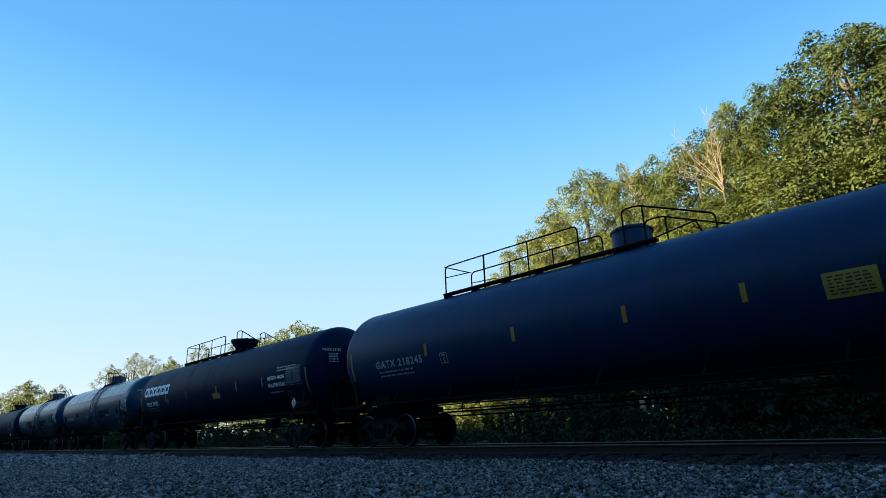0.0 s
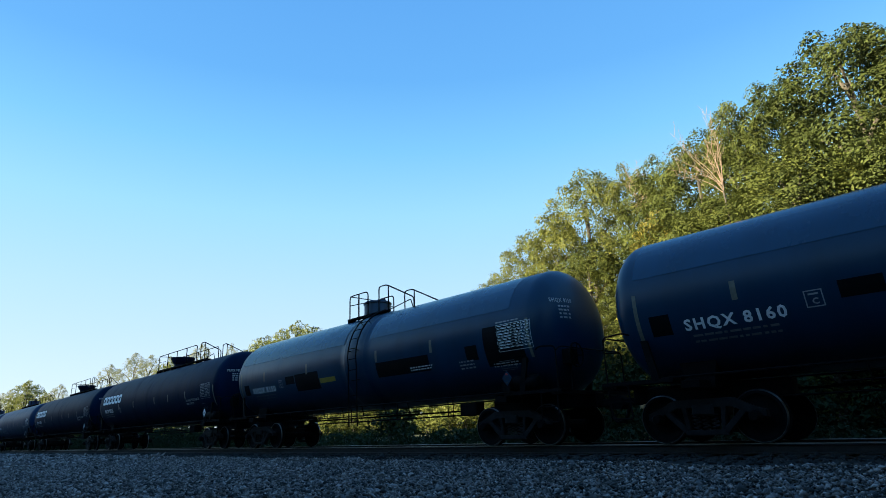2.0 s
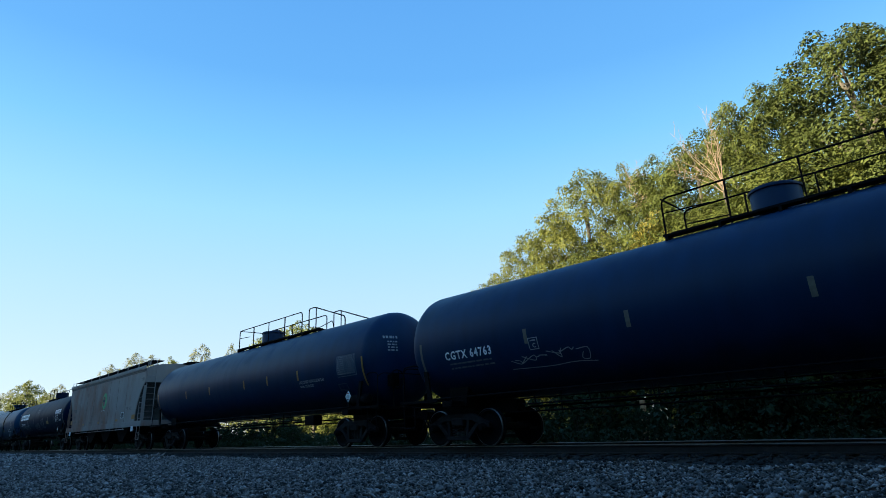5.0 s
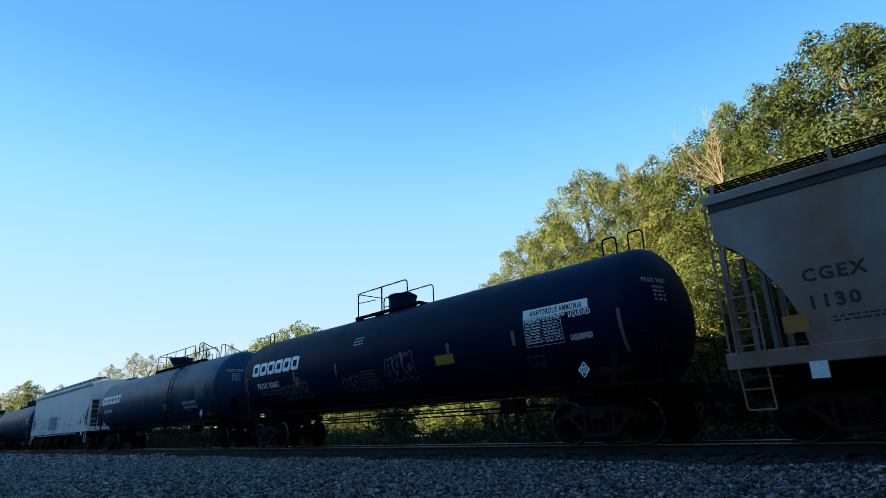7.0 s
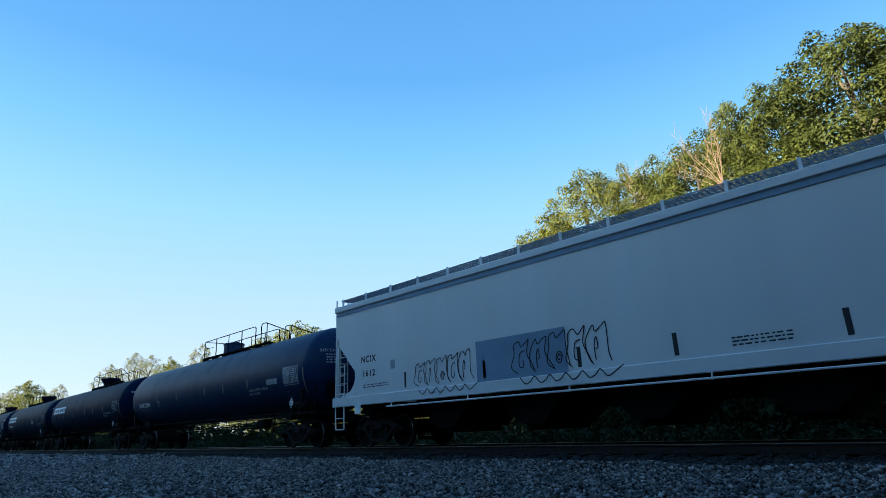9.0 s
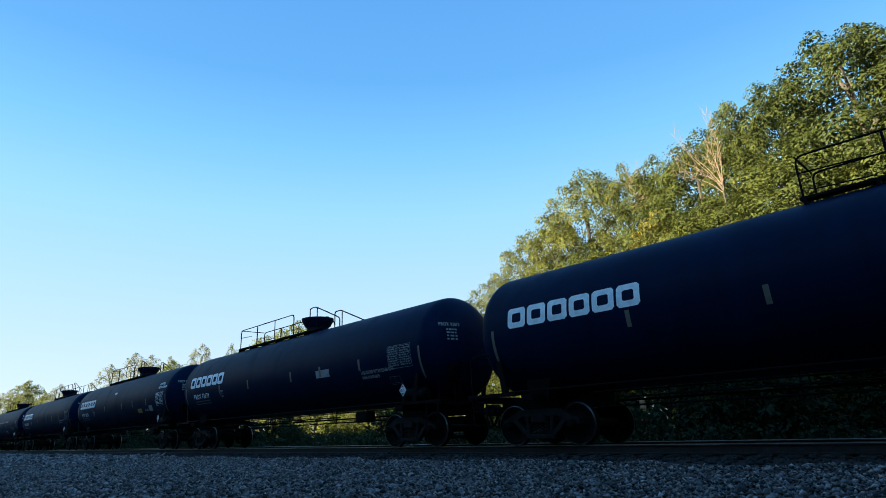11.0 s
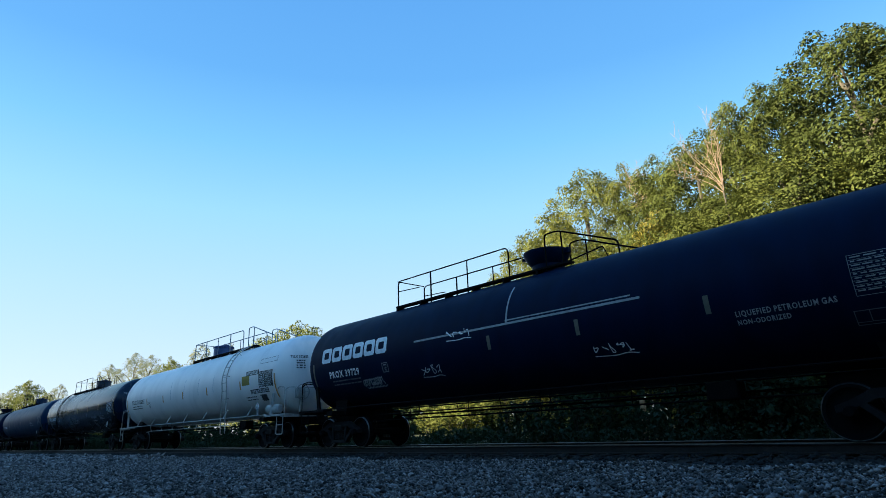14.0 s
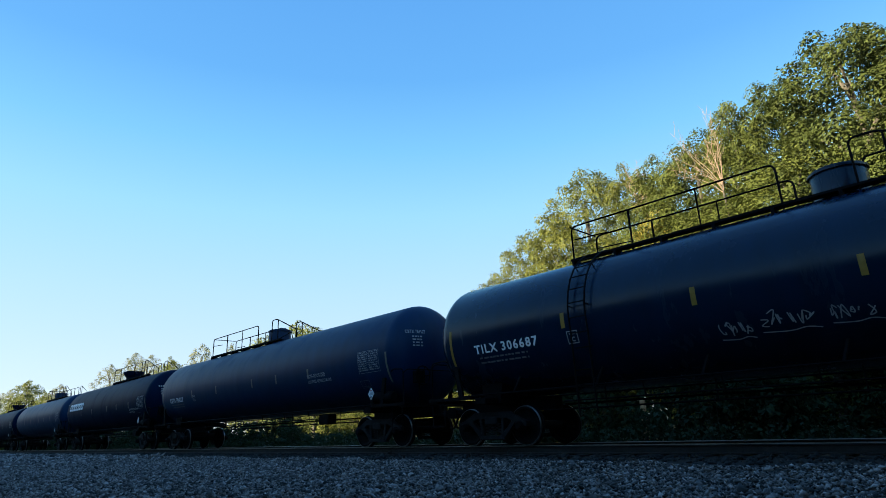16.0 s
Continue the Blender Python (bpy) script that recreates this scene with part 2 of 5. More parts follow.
def on_tank(u, w, lift=0.006, r=TANK_R, zc=TANK_Z):
    """A place on the near side of a tank: u along it, w up the curve from its middle height."""
    a = w / r
    return Vector((u, -(r + lift) * math.cos(a), zc + (r + lift) * math.sin(a)))


def on_flat(y):
    return lambda u, w, lift=0.006: Vector((u, y - lift, w))


def patch_grid(bm, u0, u1, w0, w1, place, lift=0.006, cell=0.12, lean=0.0):
    nu, nw = max(1, round((u1 - u0) / 0.5)), max(1, round(abs(w1 - w0) / cell))
    g = [[bm.verts.new(place(u0 + (u1 - u0) * i / nu + lean * j / nw, w0 + (w1 - w0) * j / nw, lift)) for j in range(nw + 1)] for i in range(nu + 1)]
    for i in range(nu):
        for j in range(nw):
            bm.faces.new((g[i][j], g[i + 1][j], g[i + 1][j + 1], g[i][j + 1]))


def ring_block(bm, u0, u1, w0, w1, stroke, place, lift=0.007, cut=0.06):
    """A plain block outline with clipped corners."""
    def loop(d, c):
        a, b, p, q = u0 + d, u1 - d, w0 + d, w1 - d
        pts = [(a + c, p), (b - c, p), (b, p + c), (b, q - c), (b - c, q), (a + c, q), (a, q - c), (a, p + c)]
        out = []
        for i, s in enumerate(pts):
            e = pts[(i + 1) % 8]
            out += [(s[0] + (e[0] - s[0]) * k / 3, s[1] + (e[1] - s[1]) * k / 3) for k in range(3)]
        return [bm.verts.new(place(x, y, lift)) for x, y in out]
    o, n = loop(0, cut), loop(stroke, cut * 0.5)
    for i in range(len(o)):
        j = (i + 1) % len(o)
        bm.faces.new((o[i], o[j], n[j], n[i]))


def word_mesh(body):
    """One word in the built-in font, as flat triangles of size 1."""
    def build():
        cu = bpy.data.curves.new("words", "FONT")
        cu.body, cu.size, cu.resolution_u, cu.offset, cu.space_character = body, 1.0, 2, 0.03, 1.22
        ob = new("words", cu)
        bpy.context.view_layer.update()
        me = bpy.data.meshes.new_from_object(ob.evaluated_get(bpy.context.evaluated_depsgraph_get()))
        bpy.data.objects.remove(ob)
        return me
    bm = bmesh.new()
    bm.from_mesh(shared("word " + body, build))
    bmesh.ops.triangulate(bm, faces=bm.faces)
    return bm


def text_bms(body, height, u, w, place, width=None, lift=0.007):
    """Words with cap height and lower left corner given, laid on a surface, one mesh a word."""
    words = [word_mesh(b) for b in body.split()]
    spans = [(min(v.co.x for v in bm.verts), max(v.co.x for v in bm.verts)) for bm in words]
    gap = 0.42
    s = height / max(v.co.y for v in words[0].verts)
    sx = width / (sum(b - a for a, b in spans) + gap * (len(words) - 1)) if width else s
    x = 0.0
    for bm, (a, b) in zip(words, spans):
        if height > 0.3:
            bmesh.ops.subdivide_edges(bm, edges=[e for e in bm.edges if e.calc_length() > 0.25], cuts=1)
        for v in bm.verts:
            v.co = place(u + (x + v.co.x - a) * sx, w + v.co.y * s, lift)
        x += b - a + gap
    return words


def lettering(car, mat, *text):
    for bm in text_bms(*text):
        part("lettering", bm, mat, car, smooth=False)


def bars_bm(u, w_top, width, rows, place, row=0.06, fill=0.55, seed=1, lift=0.007, word=(0.035, 0.13)):
    """Lines of small writing as plain bars."""
    rnd = random.Random(seed)
    bm = bmesh.new()
    for k in range(rows):
        w = w_top - k * row
        x = u
        while x < u + width - 0.03:
            n = rnd.uniform(*word) * max(1, width)
            e = min(x + n, u + width)
            patch_grid(bm, x, e, w - row * fill, w, place, lift, cell=0.3)
            x = e + rnd.uniform(0.02, 0.05)
    return bm


def squiggle(bm, pts, width, place, lift=0.009):
    """A sprayed line: a flat ribbon through smooth points."""
    fine = []
    n = len(pts)
    for i in range(n - 1):
        p0, p1, p2, p3 = pts[max(i - 1, 0)], pts[i], pts[i + 1], pts[min(i + 2, n - 1)]
        for k in range(5):
            t = k / 5
            fine.append(tuple(0.5 * (2 * b + (c - a) * t + (2 * a - 5 * b + 4 * c - d) * t * t + (3 * b - a - 3 * c + d) * t ** 3) for a, b, c, d in zip(p0, p1, p2, p3)))
    fine.append(pts[-1])
    prev = None
    for i, (x, y) in enumerate(fine):
        a, b = fine[max(i - 1, 0)], fine[min(i + 1, len(fine) - 1)]
        d = Vector((b[0] - a[0], b[1] - a[1]))
        d = d.normalized() if d.length > 1e-6 else Vector((1, 0))
        q = Vector((-d.y, d.x)) * width / 2
        pair = (bm.verts.new(place(x + q.x, y + q.y, lift)), bm.verts.new(place(x - q.x, y - q.y, lift)))
        if prev:
            bm.faces.new((prev[0], prev[1], pair[1], pair[0]))
        prev = pair


def scrawl(u, w, width, height, letters, seed):
    """Strokes of an unreadable quick scrawl: leaning loops and hooks, and a line beneath."""
    rnd = random.Random(seed)
    out, step = [], width / letters
    for k in range(letters):
        x = u + k * step
        h = height * rnd.uniform(0.65, 1.0)
        pts = [(x + step * rnd.uniform(0, 0.3), w + h * rnd.uniform(0.6, 1))]
        for _ in range(rnd.randint(3, 5)):
            pts.append((x + step * rnd.uniform(-0.05, 1.05), w + h * rnd.uniform(0, 1)))
        out.append(pts)
    out.append([(u, w - height * 0.12), (u + width * 0.5, w - height * 0.2), (u + width * 0.8, w - height * 0.1), (u + width * 1.05, w - height * 0.22)])
    return out


def bubble(u, w, width, height, letters, seed):
    """Strokes of tall, narrow outline letters with pointed tops that crowd one another, slits inside them and a scalloped line beneath."""
    rnd = random.Random(seed)
    out, step = [], width / letters
    for k in range(letters):
        a = u + k * step
        h = height * (0.86 + 0.2 * k / letters) * rnd.uniform(0.93, 1.05)
        j = lambda q=0.1: rnd.uniform(-q, q) * step
        out.append([(a + step * 0.3 + j(), w + h * 0.02), (a - step * 0.02 + j(), w + h * 0.22), (a + step * 0.04 + j(), w + h * 0.6), (a + step * 0.22 + j(), w + h * 0.9), (a + step * 0.42, w + h),
                    (a + step * 0.55 + j(), w + h * 0.84), (a + step * 0.8 + j(), w + h * 0.97), (a + step * 1.0, w + h * 1.02), (a + step * 0.94 + j(), w + h * 0.6), (a + step * 1.08 + j(), w + h * 0.3), (a + step * 1.22 + j(), w + h * 0.06)])
        if k % 3 == 2:
            cx, cz, r = a + step * 0.6, w + h * 0.3, 0.2 * step
            out.append([(cx + r * math.cos(n * 0.7) * (1 - n / 22), cz + 1.5 * r * math.sin(n * 0.7) * (1 - n / 22)) for n in range(18)])
        elif k % 3 == 1:
            out.append([(a + step * 0.4, w + h * 0.12), (a + step * 0.38, w + h * 0.5), (a + step * 0.5, w + h * 0.7), (a + step * 0.55, w + h * 0.45), (a + step * 0.45, w + h * 0.4)])
        else:
            out.append([(a + step * 0.75, w + h * 0.7), (a + step * 0.45, w + h * 0.62), (a + step * 0.38, w + h * 0.25), (a + step * 0.6, w + h * 0.2), (a + step * 0.62, w + h * 0.42)])
    wave, n = [], letters + 1
    for k in range(n):
        x, q = u + 0.08 * width + width * k / n, width / n
        wave += [(x, w - height * 0.1), (x + q * 0.35, w - height * 0.27), (x + q * 0.7, w - height * 0.22)]
    out.append(wave + [(u + width * 1.12, w - height * 0.05)])
    return out


# ---- trucks ----
WHEEL_R = 0.457


def wheel_mesh():
    bm = bmesh.new()
    lathe(bm, [(-0.07, 0.0), (-0.07, 0.1), (-0.045, 0.13), (-0.02, 0.3), (-0.055, 0.375), (-0.07, 0.385), (-0.07, WHEEL_R - 0.012), (-0.058, WHEEL_R), (0.04, WHEEL_R), (0.055, WHEEL_R + 0.025), (0.07, WHEEL_R + 0.02),
               (0.07, 0.385), (0.03, 0.37), (0.02, 0.13), (0.06, 0.1), (0.06, 0)], "y", 20)
    return finish(bm, "wheel", M["steel"])


def rim_mesh():
    bm = bmesh.new()
    lathe(bm, [(-0.0715, WHEEL_R - 0.022), (-0.073, WHEEL_R - 0.014), (-0.06, WHEEL_R + 0.0012), (-0.03, WHEEL_R + 0.0015)], "y", 40)
    return finish(bm, "rim", M["tread"])


def frame_mesh():
    """A cast side frame: arched top, V-shaped tension members, a window for the springs."""
    bm = bmesh.new()
    arch = [(-1.09, 0.56), (-0.92, 0.6), (-0.55, 0.80), (0.55, 0.80), (0.92, 0.6), (1.09, 0.56), (1.09, 0.44), (0.9, 0.46), (0.5, 0.66), (-0.5, 0.66), (-0.9, 0.46), (-1.09, 0.44)]
    prism(bm, arch, -0.07, 0.07)
    prism(bm, [(-0.78, 0.56), (-0.66, 0.60), (-0.28, 0.24), (-0.36, 0.15)], -0.07, 0.07)
    prism(bm, [(0.78, 0.56), (0.66, 0.60), (0.28, 0.24), (0.36, 0.15)], -0.07, 0.07)
    prism(bm, [(-0.40, 0.15), (0.40, 0.15), (0.34, 0.25), (-0.34, 0.25)], -0.1, 0.1)
    prism(bm, [(-0.42, 0.68), (-0.32, 0.68), (-0.27, 0.22), (-0.35, 0.22)], -0.07, 0.07)
    prism(bm, [(0.42, 0.68), (0.32, 0.68), (0.27, 0.22), (0.35, 0.22)], -0.07, 0.07)
    bmesh.ops.bevel(bm, geom=[e for e in bm.edges if abs(e.verts[0].co.y - e.verts[1].co.y) < 0.01], offset=0.015, segments=1, affect="EDGES")
    return finish(bm, "side_frame", M["cast"])


def springs_mesh():
    bm = bmesh.new()
    for x in (-0.17, 0.0, 0.17):
        pts = [(x + 0.065 * math.cos(a), 0.065 * math.sin(a), 0.25 + 0.27 * a / (math.tau * 4)) for a in (k * math.tau / 5 for k in range(21))]
        pipe(bm, pts, 0.014, 4)
    return finish(bm, "spring", M["coil"])


def cap_mesh():
    bm = bmesh.new()
    lathe(bm, [(-0.1, 0.0), (-0.1, 0.07), (-0.06, 0.1), (0.06, 0.11), (0.06, 0)], "y", 16)
    return finish(bm, "bearing_cap", M["steel"])


def axle_mesh():
    bm = bmesh.new()
    lathe(bm, [(-1.05, 0), (-1.05, 0.07), (-0.8, 0.075), (-0.8, 0.1), (0.8, 0.1), (0.8, 0.075), (1.05, 0.07), (1.05, 0)], "y", 12)
    return finish(bm, "axle", M["steel"])


def bolster_mesh():
    bm = bmesh.new()
    box(bm, -0.2, 0.2, -1.1, 1.1, 0.5, 0.7, 0.03)
    box(bm, -0.28, 0.28, -0.3, 0.3, 0.66, 0.78, 0.02)
    box(bm, -1.2, 1.2, -0.78, -0.72, 0.36, 0.42)
    box(bm, -1.2, 1.2, 0.72, 0.78, 0.36, 0.42)
    return finish(bm, "truck", M["cast"])


def truck(parent, x):
    t = put("truck", shared("bolster", bolster_mesh), parent, pose(x, 0, 0), "four-wheel cast steel freight truck")
    for y in (-0.98, 0.98):
        put("side_frame", shared("frame", frame_mesh), t, pose(0, y, 0))
        put("spring", shared("spring", springs_mesh), t, pose(0, y, 0))
    for wx in (-0.89, 0.89):
        put("axle", shared("axle", axle_mesh), t, pose(wx, 0, WHEEL_R))
        for y, turn in ((-0.77, 0), (0.77, 180)):
            put("wheel", shared("wheel", wheel_mesh), t, pose(wx, y, WHEEL_R, 0, 0, turn))
            put("wheel_rim", shared("rim", rim_mesh), t, pose(wx, y, WHEEL_R, 0, 0, turn), "bright worn wheel rim")
        for y, turn in ((-1.06, 0), (1.06, 180)):
            put("bearing_cap", shared("cap", cap_mesh), t, pose(wx, y, WHEEL_R, 0, 0, turn))


def coupler_mesh():
    bm = bmesh.new()
    box(bm, -0.02, 0.55, -0.09, 0.09, 0.78, 0.95, 0.02)
    prism(bm, [(-0.12, 0.72), (0.12, 0.72), (0.16, 0.8), (0.16, 0.95), (0.1, 1.02), (-0.12, 1.0)], -0.14, 0.14)
    pipe(bm, rounded([(0.5, -0.35, 0.85), (0.3, -0.3, 0.5), (0.0, -0.2, 0.42), (-0.1, -0.1, 0.6)], 0.1), 0.03)
    return finish(bm, "coupler", M["steel"])


def grab(bm, x0, x1, y, z0, z1, r=0.016):
    pipe(bm, rounded([(x0, y, z0), (x0, y, z1), (x1, y, z1), (x1, y, z0)], 0.07), r)


# ---- tank cars ----
def tank_car(kind, L, paint, spec):
    """A tank car on two trucks; x = 0 is its rear coupling, x = L its front one."""
    car = tagged(new("tank_car"), kind, "tank car", "cars of the freight train")
    front, L = L, L - spec.get("nose", 0.0)
    R, zc = spec.get("R", TANK_R), spec.get("zc", TANK_Z)
    mat, trim = M[paint], M[spec.get("trim", "steel")]
    on = lambda u, w, lift=0.006: on_tank(u, w, lift, R, zc)
    a, b, head = 1.32, L - 1.32, 0.72
    prof = [(a - head * math.cos(t), R * math.sin(t)) for t in (k * math.pi / 20 for k in range(11))]
    mid = spec.get("seams", [a + (b - a) * k / 5 for k in range(1, 5)])
    for s in mid:
        if spec.get("band"):
            break
        prof += [(s - 0.3, R), (s, R + 0.0004), (s + 0.3, R)]
    if spec.get("band"):
        s, e = spec["band"]
        prof += [(s - 0.3, R), (s - 0.05, R), (s, R + 0.03), (s + 0.04, R + 0.035), (e - 0.04, R + 0.035), (e, R + 0.03), (e + 0.05, R), (e + 0.3, R)]
    prof += [(L - u, r) for u, r in prof[:11]][::-1]
    bm = bmesh.new()
    lathe(bm, prof, "x", 64, (0, 0, zc))
    part("tank", bm, mat, car, at=None)
    if spec.get("jacket"):
        for s, e in spec["jacket"]:
            bm = bmesh.new()
            patch_grid(bm, s, e, 0.5, R * math.pi / 2 - 0.02, on, 0.006, 0.1)
            part("jacket_panel", bm, M["jacket"], car, "lighter upper jacket sheet")
    # underframe
    for u in (0.45, L - 3.6):
        bm = bmesh.new()
        box(bm, u, u + 3.15, -0.16, 0.16, 0.8, 1.12, 0.02)
        part("stub_sill", bm, M["steel"], car)
    for tx in (2.28, L - 2.28):
        bm = bmesh.new()
        prism(bm, [(tx - 0.25, 1.0), (tx + 0.25, 1.0), (tx + 0.35, 1.5), (tx - 0.35, 1.5)], -0.95, 0.95)
        box(bm, tx - 0.18, tx + 0.18, -1.42, 1.42, 0.98, 1.14, 0.02)
        part("bolster", bm, M["steel"], car)
        truck(car, tx)
    put("coupler", shared("coupler", coupler_mesh), car, pose(0, 0, 0))
    put("coupler", shared("coupler", coupler_mesh), car, pose(front, 0, 0, 0, 0, 180))
    if front > L:
        bm = bmesh.new()
        box(bm, L - 0.6, front - 0.5, -0.16, 0.16, 0.8, 1.1, 0.02)
        part("draft_sill", bm, M["steel"], car)
    # side rails and braces
    for sgn in (-1, 1):
        bm = bmesh.new()
        pipe(bm, [(1.8, sgn * 1.46, 1.2), (L - 1.8, sgn * 1.46, 1.2)], 0.022, 6)
        part("side_rail", bm, trim, car)
        for k in range(7 if spec.get("braces") else 0):
            u = 3.4 + (L - 6.8) * k / 6
            bm = bmesh.new()
            box(bm, u - 0.024, u + 0.024, -0.02, 0.02, -0.4, 0.0, 0.006)
            bm2 = part("brace", bm, trim, car, at=pose(0, sgn * 1.46, 1.2) @ Matrix.Translation((u, 0, 0)) @ pose(0, 0, 0, sgn * 22, 16, 0) @ Matrix.Translation((-u, 0, 0.4)))
    # end platforms, steps and grab irons
    for x0, s in ((0.5, 1), (L - 0.5, -1)):
        for sgn in (-1, 1):
            bm = bmesh.new()
            u0, u1 = sorted((x0, x0 + s * 1.5))
            box(bm, u0, u1, sgn * 1.30 - 0.18, sgn * 1.30 + 0.18, 1.13, 1.2)
            part("end_platform", bm, trim, car)
            bm = bmesh.new()
            pipe(bm, rounded([(x0 + s * 0.12, sgn * 1.45, 1.15), (x0 + s * 0.14, sgn * 1.45, 0.5), (x0 + s * 0.58, sgn * 1.45, 0.5), (x0 + s * 0.56, sgn * 1.45, 1.15)], 0.05), 0.017)
            pipe(bm, [(x0 + s * 0.13, sgn * 1.45, 0.82), (x0 + s * 0.57, sgn * 1.45, 0.82)], 0.014)
            part("stirrup_step", bm, trim, car)
            bm = bmesh.new()
            pipe(bm, rounded([(x0 + s * 0.1, sgn * 1.42, 1.18), (x0 + s * 0.1, sgn * 1.42, 2.12), (x0 + s * 0.55, sgn * 1.42, 2.16), (x0 + s * 0.7, sgn * 1.36, 2.1)], 0.1), 0.018)
            part("grab_iron", bm, trim, car)
            bm = bmesh.new()
            prism(bm, [(x0 + s * 1.05, 1.2), (x0 + s * 1.2, 1.2), (x0 + s * 1.05, 1.95), (x0 + s * 0.92, 1.95)], sgn * 1.38 - 0.03, sgn * 1.38 + 0.03)
            part("saddle_post", bm, trim, car)
        bm = bmesh.new()
        pipe(bm, rounded([(x0 + s * 0.1, -1.42, 2.0), (x0 + s * 0.08, -1.3, 2.12), (x0 + s * 0.06, 1.3, 2.12), (x0 + s * 0.1, 1.42, 2.0)], 0.1), 0.017)
        part("end_rail", bm, trim, car)
        bm = bmesh.new()
        box(bm, min(x0, x0 + s * 0.3), max(x0, x0 + s * 0.3), -1.45, 1.45, 1.08, 1.16)
        part("end_sill", bm, trim, car)
    # brake gear at the front end: air reservoir, brake wheel, rods
    bm = bmesh.new()
    lathe(bm, [(-0.46, 0), (-0.44, 0.12), (-0.38, 0.17), (0.38, 0.17), (0.44, 0.12), (0.46, 0)], "x", 16, (L - 1.68, -1.24, 1.4))
    part("air_reservoir", bm, trim, car, "small cylindrical air reservoir")
    bm = bmesh.new()
    pts = [(L - 0.5, -0.75 + 0.27 * math.cos(k * math.tau / 20), 1.95 + 0.27 * math.sin(k * math.tau / 20)) for k in range(21)]
    pipe(bm, pts, 0.02, 5)
    for k in range(5):
        an = k * math.tau / 5
        pipe(bm, [(L - 0.55, -0.75, 1.95), (L - 0.5, -0.75 + 0.27 * math.cos(an), 1.95 + 0.27 * math.sin(an))], 0.013, 5)
    box(bm, L - 0.8, L - 0.56, -0.9, -0.6, 1.75, 2.1, 0.02)
    pipe(bm, [(L - 0.68, -0.75, 1.75), (L - 0.68, -0.75, 1.1)], 0.025, 5)
    part("hand_brake", bm, trim, car)
    bm = bmesh.new()
    pipe(bm, [(3.5, -0.5, 0.78), (L - 3.5, -0.5, 0.78)], 0.02, 5)
    pipe(bm, [(3.5, 0.4, 0.92), (L - 3.5, 0.4, 0.92)], 0.025, 5)
    for u in (5.2, 7.6, 10.0, 12.4, L - 5.0):
        pipe(bm, [(u, -0.5, 0.74), (u, -0.5, 1.2)], 0.014, 5)
    box(bm, L * 0.5 + 4.3, L * 0.5 + 4.9, -0.75, -0.4, 0.75, 1.1, 0.03)
    part("brake_rigging", bm, M["steel"], car)
    bm = bmesh.new()
    pipe(bm, [(4.6, -1.22, 0.93), (L - 5.4, -1.22, 0.93)], 0.016, 5)
    for k in range(7):
        u = 5.0 + (L - 10.8) * k / 6
        pipe(bm, [(u, -1.22, 0.9), (u, -1.3, 1.2)], 0.014, 5)
    part("brake_pipe", bm, trim, car)
    # roof platform, railings, bonnet
    d = spec.get("dome", 10.35)
    p0, p1 = spec.get("deck", (8.25, 14.9))
    top = zc + R
    bm = bmesh.new()
    for y in (-0.62, 0.40):
        box(bm, p0, p1, y, y + 0.22, top - 0.03, top + 0.02)
    for k in range(int((p1 - p0) / 1.1) + 1):
        u = p0 + 0.05 + k * 1.1
        box(bm, u, u + 0.06, -0.64, 0.64, top - 0.16, top - 0.02)
    part("roof_walkway", bm, M["steel"], car)
    hand = top + 0.83
    for y in (-0.56, 0.56):
        bm = bmesh.new()
        h1, h2 = spec.get("rail_a", (p0 + 0.05, p0 + 5.4)), spec.get("rail_b", (p0 + 5.9, p0 + 8.3))
        pipe(bm, rounded([(h1[0], y, top - 0.1), (h1[0], y, hand), (h1[1], y, hand), (h1[1], y, top - 0.1)], 0.16), 0.021)
        n = max(2, round((h1[1] - h1[0]) / 1.35))
        for k in range(1, n):
            u = h1[0] + (h1[1] - h1[0]) * k / n
            pipe(bm, [(u, y, top - 0.1), (u, y, hand)], 0.024 if k % 2 else 0.018)
        pipe(bm, [(h1[0], y, top + 0.5), (h1[0] + 1.0, y, top + 0.45)], 0.014)
        part("railing", bm, M[spec["rails"]] if "rails" in spec else trim, car)
        if h2:
            bm = bmesh.new()
            pipe(bm, rounded([(h2[0], y, top - 0.1), (h2[0], y, hand + 0.03), (h2[0] + 0.4, y, hand + 0.03), (h2[1], y, top + 0.2), (h2[1], y, top - 0.12)], 0.12), 0.021)
            pipe(bm, [(h2[0] + 0.5, y, top - 0.1), (h2[0] + 0.5, y, hand)], 0.02)
            pipe(bm, rounded([(h2[0] + 0.4, y, top - 0.02), (h2[0] + 1.6, y, top + 0.16), (h2[0] + 1.7, y, top - 0.1)], 0.06), 0.016)
            part("railing", bm, M[spec["rails"]] if "rails" in spec else trim, car)
    bm = bmesh.new()
    pipe(bm, [(p0 + 0.05, -0.56, hand), (p0 + 0.05, 0.56, hand)], 0.018)
    part("railing", bm, M[spec["rails"]] if "rails" in spec else trim, car)
    bm = bmesh.new()
    if spec.get("flare", True):
        lathe(bm, [(top - 0.15, 0.0), (top - 0.15, 0.42), (top + 0.2, 0.42), (top + 0.28, 0.5), (top + 0.5, 0.62), (top + 0.56, 0.62), (top + 0.56, 0.55), (top + 0.46, 0.5), (top + 0.46, 0)], "z", 28, (d, 0, 0))
        box(bm, d - 0.78, d - 0.58, -0.06, 0.06, top + 0.5, top + 0.57)
        box(bm, d + 0.58, d + 0.7, -0.06, 0.06, top + 0.42, top + 0.56)
    else:
